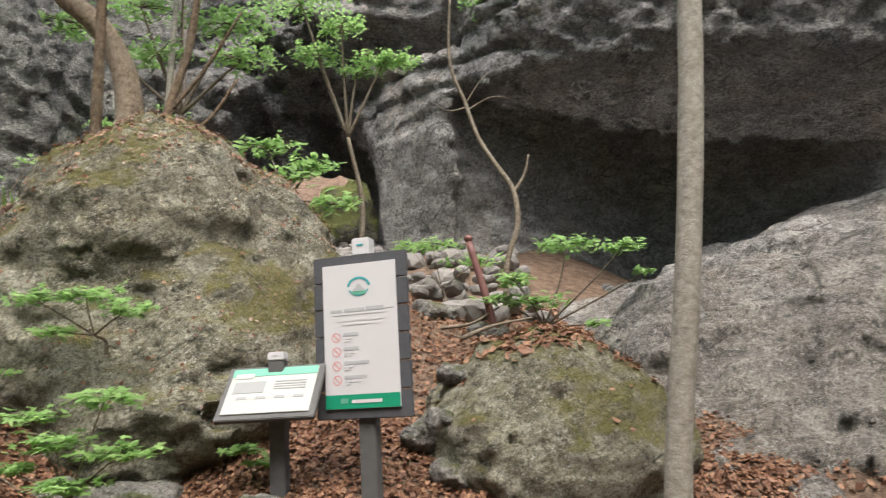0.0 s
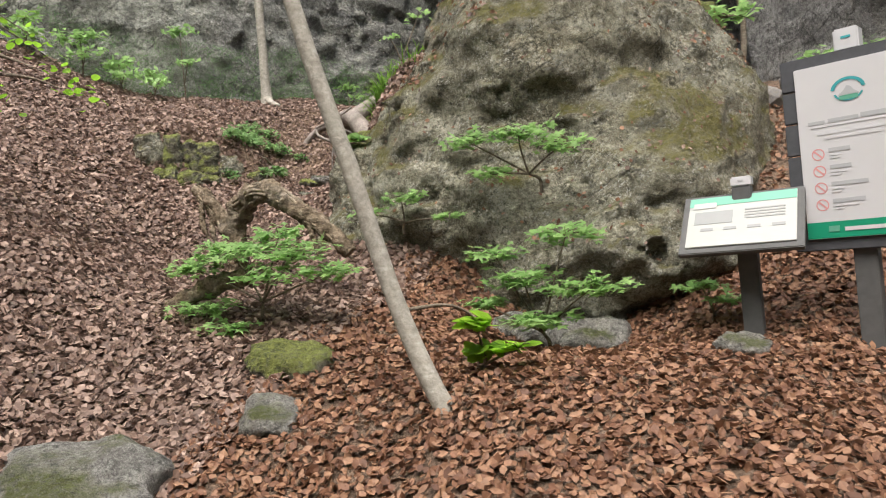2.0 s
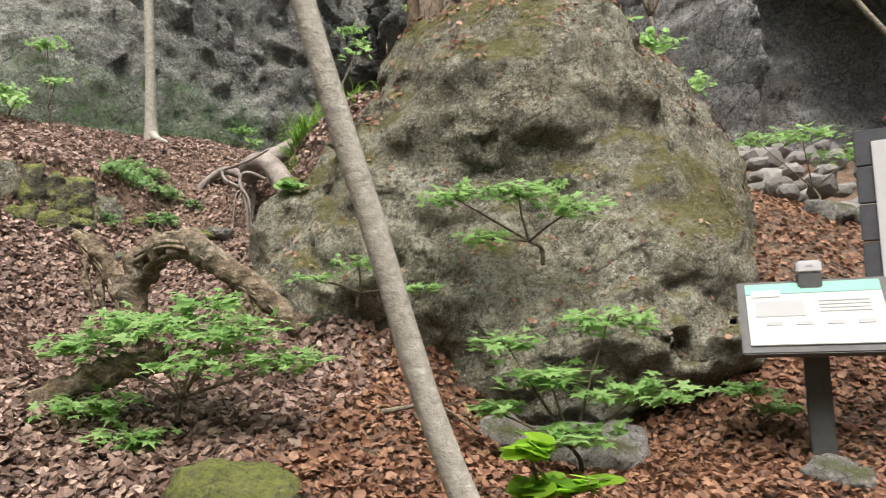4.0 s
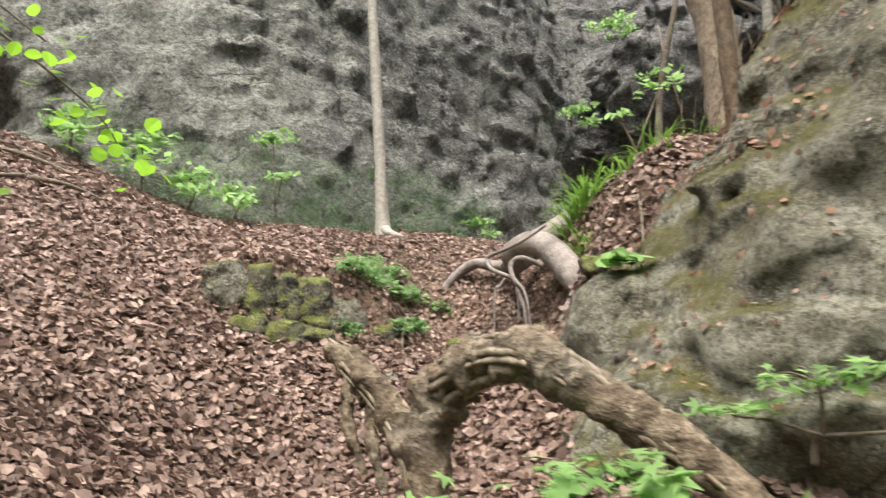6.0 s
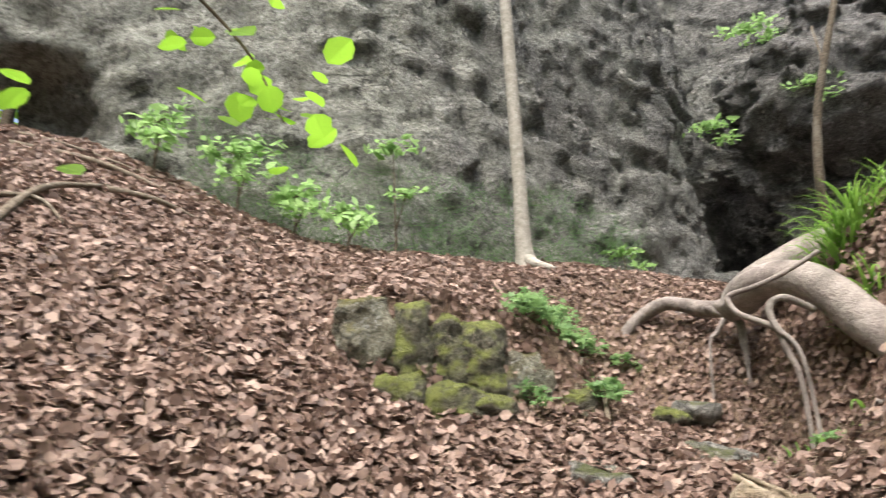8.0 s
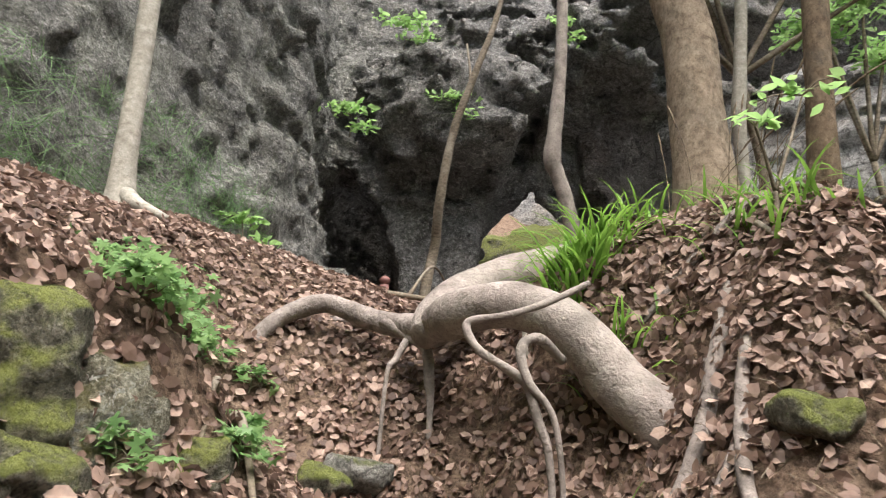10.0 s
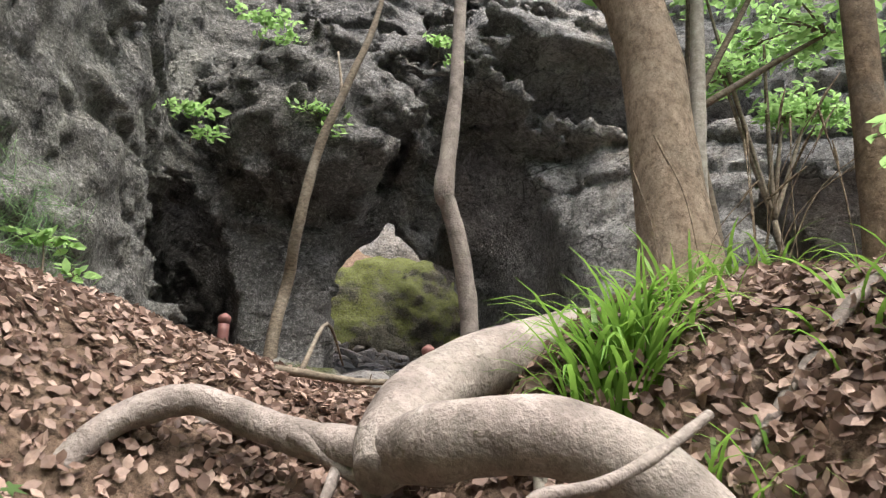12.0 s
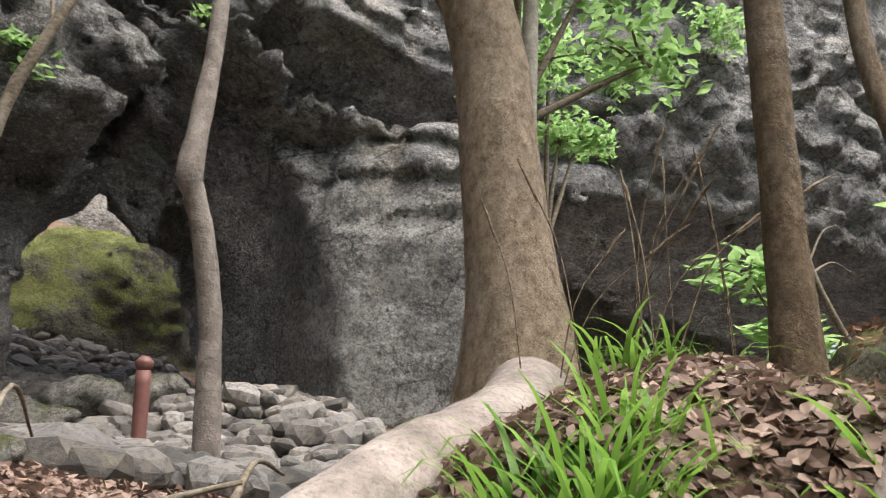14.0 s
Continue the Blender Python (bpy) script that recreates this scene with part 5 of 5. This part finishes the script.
quads_to_mesh("trunk", [tube(rel((-7.6, 1.4, b0[2], 0.12), (-7.55, 1.45, 3.2, 0.09), (-7.4, 1.6, 4.4, 0.08), (-7.2, 1.9, 6.5, 0.05)), 8, 12, 0.06)], M_BARK, bough)
twigs = [rel((-7.45, 1.55, 4.2, 0.03), (-6.8, 2.3, 4.2, 0.018), (-6.3, 3.0, 3.75, 0.01), (-6.0, 3.55, 3.3, 0.007), (-5.98, 3.7, 3.0, 0.004), (-6.0, 3.78, 2.86, 0.002)),
         rel((-6.8, 2.3, 4.2, 0.016), (-6.2, 3.0, 4.0, 0.01), (-5.85, 3.7, 3.45, 0.007), (-5.68, 4.1, 3.15, 0.004), (-5.62, 4.22, 2.95, 0.002)),
         rel((-6.5, 2.7, 4.0, 0.01), (-6.25, 3.2, 3.6, 0.006), (-6.1, 3.35, 3.25, 0.003)), rel((-6.1, 3.2, 3.85, 0.008), (-5.75, 3.6, 3.5, 0.005), (-5.6, 3.85, 3.3, 0.003)),
         rel((-6.8, 2.3, 4.2, 0.012), (-6.45, 2.85, 3.7, 0.007), (-6.25, 3.2, 3.3, 0.004), (-6.2, 3.35, 3.05, 0.002)), rel((-6.6, 2.6, 4.1, 0.01), (-6.3, 3.1, 3.8, 0.006), (-6.0, 3.5, 3.55, 0.004), (-5.85, 3.75, 3.3, 0.002))]
quads_to_mesh("limb", [tube(t, 8, 6, 0) for t in twigs], M_TWIG, bough)
rnd = random.Random(12)
leaf_mesh = bpy.data.meshes.new("leaf")
leaf_mesh.from_pydata([tuple(p) for p in ROUND[0]], [], [tuple(t) for t in ROUND[1].tolist()])
leaf_mesh.materials.append(leaf_material("hanging_leaf_green", (0.16, 0.33, 0.02), (0.2, 0.4, 0.03), (0.27, 0.48, 0.05), 0.6))
for t in twigs:
    s = spline(t, 10)
    for k in range(14, len(s)):
        for _ in range(2 if t is not twigs[1] else 3):
            if rnd.random() < 0.75:
                p = s[k][:3] + np.array([rnd.gauss(0, 0.09), rnd.gauss(0, 0.09), rnd.gauss(-0.02, 0.05)])
                o = new("leaf", leaf_mesh)
                o.parent = bough
                z = rnd.uniform(0.045, 0.08)
                o.matrix_basis = pose(*p, rnd.uniform(-40, 40), rnd.uniform(-40, 40), rnd.uniform(0, 360)) @ Matrix.Diagonal((z, z, z, 1))
tagged(bough, "tree with a hanging bough of bright round leaves", "tree")
# bright forest foliage on the upper slope
for k, (c, rad, n) in enumerate((((-12.4, 4.9, 7.0), 1.3, 420), ((-13.5, 3.8, 6.8), 1.5, 420), ((-15.5, 6.0, 8.5), 2.0, 450), ((-15.5, 3.5, 8.0), 2.0, 450), ((-18.0, 5.0, 9.5), 2.6, 500), ((-11.6, 6.2, 8.3), 1.0, 250))):
    tiers = [((c[0], c[1], c[2] + dz), (rad * q, rad * q), n // 3) for dz, q in ((-0.9, 0.8), (0, 1.0), (0.9, 0.8))]
    shrub("forest_tree", "bright sunlit green tree foliage up the slope", (c[0] - 0.2, c[1]), tiers, M_BRIGHT, OVAL, 0.2, "tree", 90 + k, 0.5, 0.03, "forest on the upper slope")


FR = np.random.default_rng(33)
at = np.stack([FR.uniform(-22, -13.5, 11000), FR.uniform(-3, 14, 11000), np.zeros(11000)], -1)
at[:, 2] = ground_height(at[:, 0], at[:, 1]) + 0.2 + 9 * FR.random(11000)
v, f = leaf_mass(OVAL, at, 0.42, 0.5, FR)
tagged(mesh_object("far_woods", v, f, M_BRIGHT, None, False), "bright green sunlit woods up the slope", "woods", kind="stuff")
# unseen woods close the place behind the path and block low sky light
WR = np.random.default_rng(31)
n = 18000
a = WR.uniform(radians(150), radians(400), n)
r = WR.uniform(9.0, 14.0, n)
x, y = -2 + r * np.cos(a), 3 + r * np.sin(a)
keep = (y < 3.0) | (x > 9.0)
keep &= ~((x < -8) & (y > 0.5))
x, y = x[keep], y[keep]
z = ground_height(x, y) + 0.3 + 12.5 * WR.random(len(x)) ** 0.9
v, f = leaf_mass(OVAL, np.stack([x, y, z], -1), 0.75, 0.7, WR)
tagged(mesh_object("woods", v, f, M_DULL, None, False), "unseen dense green woods across the path, blocking low sky light", "woods", kind="stuff")
for k in range(16):
    a = radians(160 + 14 * k)
    fx, fy = -2 + 11.5 * math.cos(a), 3 + 11.5 * math.sin(a)
    if fy < 3.0:
        trunk_tree("tree", "unseen tall dark trunk in the added woods across the path", [("trunk", [g(fx, fy, 0.2), (fx + 0.1, fy, on_ground(fx, fy) + 4, 0.15), (fx, fy, on_ground(fx, fy) + 10, 0.08)])], M_BARK, 10, group="woods across the path")


# ---- grass ----
def grass_clump(label, cx, cy, rx, ry, n, length, seed):
    rng = np.random.default_rng(seed)
    root = new("grass_clump")
    z0 = on_ground(cx, cy)
    root.location = (cx, cy, z0)
    for tuft in range(5):
        vs, fs, o = [], [], 0
        ta, tr = 1.26 * tuft + rng.random(), 0.65 * (tuft > 0)
        tx, ty = cx + rx * tr * math.cos(ta), cy + ry * tr * math.sin(ta)
        for _ in range(n // 5):
            a, r = rng.random() * 6.28, 0.5 * math.sqrt(rng.random())
            bx, by = tx + rx * r * math.cos(a), ty + ry * r * math.sin(a)
            bz = on_ground(bx, by) - 0.02
            out = a + rng.normal(0, 0.9)
            ln, wd, bend = length * rng.uniform(0.55, 1.25), rng.uniform(0.004, 0.01), rng.uniform(0.9, 2.5)
            side = np.array((-math.sin(out), math.cos(out), 0))
            p, pitch = np.array((bx - cx, by - cy, bz - z0)), radians(86) - 0.4 * rng.random()
            for k in range(7):
                wk = wd * (1 - (k / 6) ** 2) + 0.0006
                vs += [p - side * wk, p + side * wk]
                step = ln / 6
                p = p + step * np.array((math.cos(out) * math.cos(pitch), math.sin(out) * math.cos(pitch), math.sin(pitch)))
                pitch -= bend / 6 * (0.6 + k * 0.25)
            fs += [(o + 2 * k, o + 2 * k + 1, o + 2 * k + 3, o + 2 * k + 2) for k in range(6)]
            o += 14
        tagged(mesh_object("tuft", np.array(vs), np.array(fs), M_GRASS, root, True), kind="stuff")
    return tagged(root, label, "grass", "grass clumps")


grass_clump("lush clump of long arching grass beside the root", -4.74, 7.28, 0.15, 0.09, 190, 0.34, 1)
grass_clump("lush clump of long arching grass on the bank", -4.5, 7.3, 0.14, 0.1, 40, 0.24, 2)
grass_clump("thin grass tuft hanging over the root", -4.66, 7.0, 0.14, 0.12, 45, 0.26, 3)
grass_clump("thin grass tuft near the dark trunk", -3.85, 7.7, 0.35, 0.15, 60, 0.26, 4)
grass_clump("thin dry grass tuft below the root", -4.95, 6.62, 0.2, 0.1, 50, 0.22, 5)
grass_clump("sparse grass on the stony bank", -4.15, 6.85, 0.25, 0.2, 60, 0.25, 6)
rnd = random.Random(8)
for k in range(15):
    bx, by = rnd.uniform(-4.2, -3.4), rnd.uniform(7.6, 8.0)
    z0 = on_ground(bx, by)
    h, dx, dy = rnd.uniform(0.5, 0.9), rnd.uniform(-0.1, 0.45), rnd.uniform(-0.3, 0.2)
    trunk_tree("dry_stalk", "thin pale dry grass stalk with seeds", [("stem", [(bx, by, z0 - 0.02, 0.003), (bx + dx * 0.35, by + dy * 0.35, z0 + h * 0.6, 0.0025), (bx + dx, by + dy, z0 + h, 0.002)]),
               ("seed_head", [(bx + dx * 0.8, by + dy * 0.8, z0 + h * 0.87, 0.002), (bx + dx, by + dy, z0 + h, 0.006), (bx + dx * 1.2, by + dy * 1.2, z0 + h * 1.1, 0.002)])], M_DEAD, 5, "stalk", 0.2, 4, "dry stalks")


# ---- posts and signs ----
def rail_post(foot, top, r):
    root = new("rail_post")
    root.location = foot
    t = Vector(top) - Vector(foot)
    quads_to_mesh("shaft", [tube([(0, 0, -0.08, r), (t.x * 0.5, t.y * 0.5, t.z * 0.5, r), (t.x, t.y, t.z, r)], 4, 16, 0)], M_RUST, root)
    quads_to_mesh("knob", [tube([(t.x, t.y, t.z - 0.005, r * 0.6), (t.x, t.y, t.z + r * 0.5, r * 1.1), (t.x * 1.01, t.y, t.z + r * 1.3, r * 1.15), (t.x * 1.01, t.y, t.z + r * 2.0, r * 0.4)], 5, 16, 0)], M_RUST, root, True, "round knob")
    return tagged(root, "leaning rust-red steel rail post with round knob" if abs(t.x) > 0.1 else "rust-red steel rail post with round knob", "post", "rail posts")


rail_post((0.49, 7.4, on_ground(0.49, 7.4)), (0.22, 7.55, 3.02), 0.038)
rail_post((-5.86, 13.0, on_ground(-5.86, 13.0)), (-5.88, 13.0, 4.36), 0.055)
rail_post((-3.8, 12.66, on_ground(-3.8, 12.66)), (-3.85, 12.65, 4.16), 0.06)


def plate(parent, name, w, h, x, z, y, mat, label="", sub=None):
    """A thin printed area on a panel face that looks along -y."""
    return part(name, box_bm(w, 0.002, h, (x, y, z), 0), mat, sub or parent, label)


def info_sign(x, y, z0, turn, label):
    root = new("information_sign")
    root.matrix_basis = pose(x, y, z0, 0, -1, turn)
    return tagged(root, label, "sign")


big = info_sign(-0.48, 4.72, on_ground(-0.48, 4.72) - 0.03, -16, "tall park notice board, white panel on dark grey slats")
Z0 = 1.935 - big.location.z
part("post", box_bm(0.11, 0.09, Z0 + 0.45, (0, 0.035, (Z0 + 0.45) / 2), 0.006), M_POSTWOOD, big, "weathered grey square post")
cap = part("post_cap", box_bm(0.118, 0.1, 0.115, (0, 0.035, Z0 + 0.565), 0.008), M_WHITE, big, "white cap with a small mark")
plate(cap, "mark", 0.045, 0.012, 0, Z0 + 0.575, -0.0165, M_BLUEINK)
for i in range(6):
    part("slat", box_bm(0.64, 0.03, 0.166, (0, -0.03, Z0 - 0.43 + 0.171 * i), 0.006), M_SIGNWOOD, big)
panel = part("panel", box_bm(0.50, 0.012, 0.90, (0, -0.052, Z0), 0.003), M_WHITE, big, "white printed panel")
F = -0.0592
plate(panel, "green_band", 0.496, 0.085, 0, Z0 - 0.405, F, M_SIGNGREEN, "green footer band")
plate(panel, "mark", 0.05, 0.03, -0.12, Z0 - 0.4, F - 0.002, M_MINT)
plate(panel, "writing_line", 0.2, 0.02, 0.03, Z0 - 0.405, F - 0.002, M_WHITE)
bm = bmesh.new()
for r0, r1, a0, a1 in ((0.062, 0.08, 5, 175), (0.062, 0.072, 200, 340)):
    ring = []
    for k in range(19):
        a = radians(a0 + (a1 - a0) * k / 18)
        ring.append((bm.verts.new((r0 * math.cos(a), F - 0.001, Z0 + 0.30 + 0.8 * r0 * math.sin(a))), bm.verts.new((r1 * math.cos(a), F - 0.001, Z0 + 0.30 + 0.8 * r1 * math.sin(a)))))
    for p, q in zip(ring, ring[1:]):
        bm.faces.new((p[0], p[1], q[1], q[0]))
part("emblem_ring", bm, M_BLUEINK, panel, "teal ring emblem")
bm = bmesh.new()
bm.faces.new([bm.verts.new((px * 0.05, F - 0.0015, Z0 + 0.275 + pz * 0.05)) for px, pz in ((-1, 0), (1, 0), (0.55, 0.35), (0.2, 0.8), (-0.1, 0.9), (-0.5, 0.4))])
part("emblem_hill", bm, M_GREYINK, panel)
plate(panel, "emblem_base", 0.085, 0.022, 0, Z0 + 0.262, F - 0.001, M_MINT)
for w2, h2, x2, z2, m2 in ((0.08, 0.016, -0.16, 0.155, M_GREYINK), (0.14, 0.02, -0.035, 0.157, M_GREYINK), (0.12, 0.024, 0.105, 0.16, M_GREYINK), (0.05, 0.014, 0.2, 0.16, M_PALEINK), (0.38, 0.007, 0.0, 0.132, M_PALEINK),
                           (0.32, 0.012, 0.0, 0.095, M_PALEINK), (0.26, 0.012, 0.0, 0.07, M_PALEINK)):
    plate(panel, "writing_line", w2, h2, x2, Z0 + z2, F, m2)
for i in range(4):
    zc = Z0 - 0.01 - 0.088 * i
    bm = bmesh.new()
    ring = []
    for k in range(25):
        a = radians(15 * k)
        ring.append((bm.verts.new((-0.165 + 0.025 * math.cos(a), F, zc + 0.025 * math.sin(a))), bm.verts.new((-0.165 + 0.031 * math.cos(a), F, zc + 0.031 * math.sin(a)))))
    for p, q in zip(ring, ring[1:]):
        bm.faces.new((p[0], p[1], q[1], q[0]))
    bm.faces.new([bm.verts.new((-0.165 + px, F, zc + pz)) for px, pz in ((-0.02, 0.014), (-0.014, 0.02), (0.02, -0.014), (0.014, -0.02))])
    part("ban_symbol", bm, M_REDINK, panel, "red ring ban symbol")
    plate(panel, "writing_line", (0.1, 0.1, 0.17, 0.15)[i], 0.02, -0.115 + (0.1, 0.1, 0.17, 0.15)[i] / 2, zc + 0.017, F, M_GREYINK)
    plate(panel, "writing_line", (0.06, 0.08, 0.06, 0.12)[i], 0.009, -0.115 + (0.06, 0.08, 0.06, 0.12)[i] / 2, zc - 0.008, F, M_PALEINK)
    plate(panel, "writing_line", 0.05, 0.007, -0.09, zc - 0.024, F, M_PALEINK)

low = info_sign(-1.05, 4.64, on_ground(-1.05, 4.64) - 0.03, -6, "low park information board tilted on a grey post")
ZL = 1.6 - low.location.z
part("post", box_bm(0.1, 0.09, ZL + 0.2, (0, 0.12, (ZL + 0.2) / 2), 0.006), M_POSTWOOD, low, "weathered grey square post")
cap = part("post_cap", box_bm(0.105, 0.095, 0.055, (0, 0.12, ZL + 0.225), 0.008), M_WHITE, low, "white cap with a small mark")
plate(cap, "mark", 0.03, 0.008, 0, ZL + 0.23, 0.0715, M_GREYINK)
TIP = pose(0, 0, ZL, -42, 0, 0)


def tipped(name, w, h, x, z, y, mat, parent, depth=0.002, bevel=0.0, label=""):
    bm = box_bm(w, depth, h, (x, y, z), bevel)
    bmesh.ops.transform(bm, matrix=TIP, verts=bm.verts[:])
    return part(name, bm, mat, parent, label)


tipped("backing", 0.62, 0.42, 0, 0, 0.0, M_POSTWOOD, low, 0.035, 0.005, "grey backing board")
sheet = tipped("panel", 0.55, 0.355, 0.0, 0.005, -0.022, M_DUSTY, low, 0.01, 0.002, "white printed panel with mint header")
tipped("header_band", 0.548, 0.062, 0.0, 0.15, -0.0285, M_MINT, sheet)
tipped("emblem", 0.12, 0.04, -0.19, 0.12, -0.0305, M_DUSTY, sheet)
tipped("picture", 0.2, 0.09, -0.14, 0.03, -0.0285, M_DARKINK, sheet)
for k in range(4):
    tipped("writing_line", 0.065, 0.02, -0.17 + 0.12 * k, -0.055, -0.0285, M_DARKINK, sheet)
    tipped("writing_line", 0.2, 0.01, 0.12, 0.07 - 0.02 * k, -0.0285, M_DARKINK, sheet)
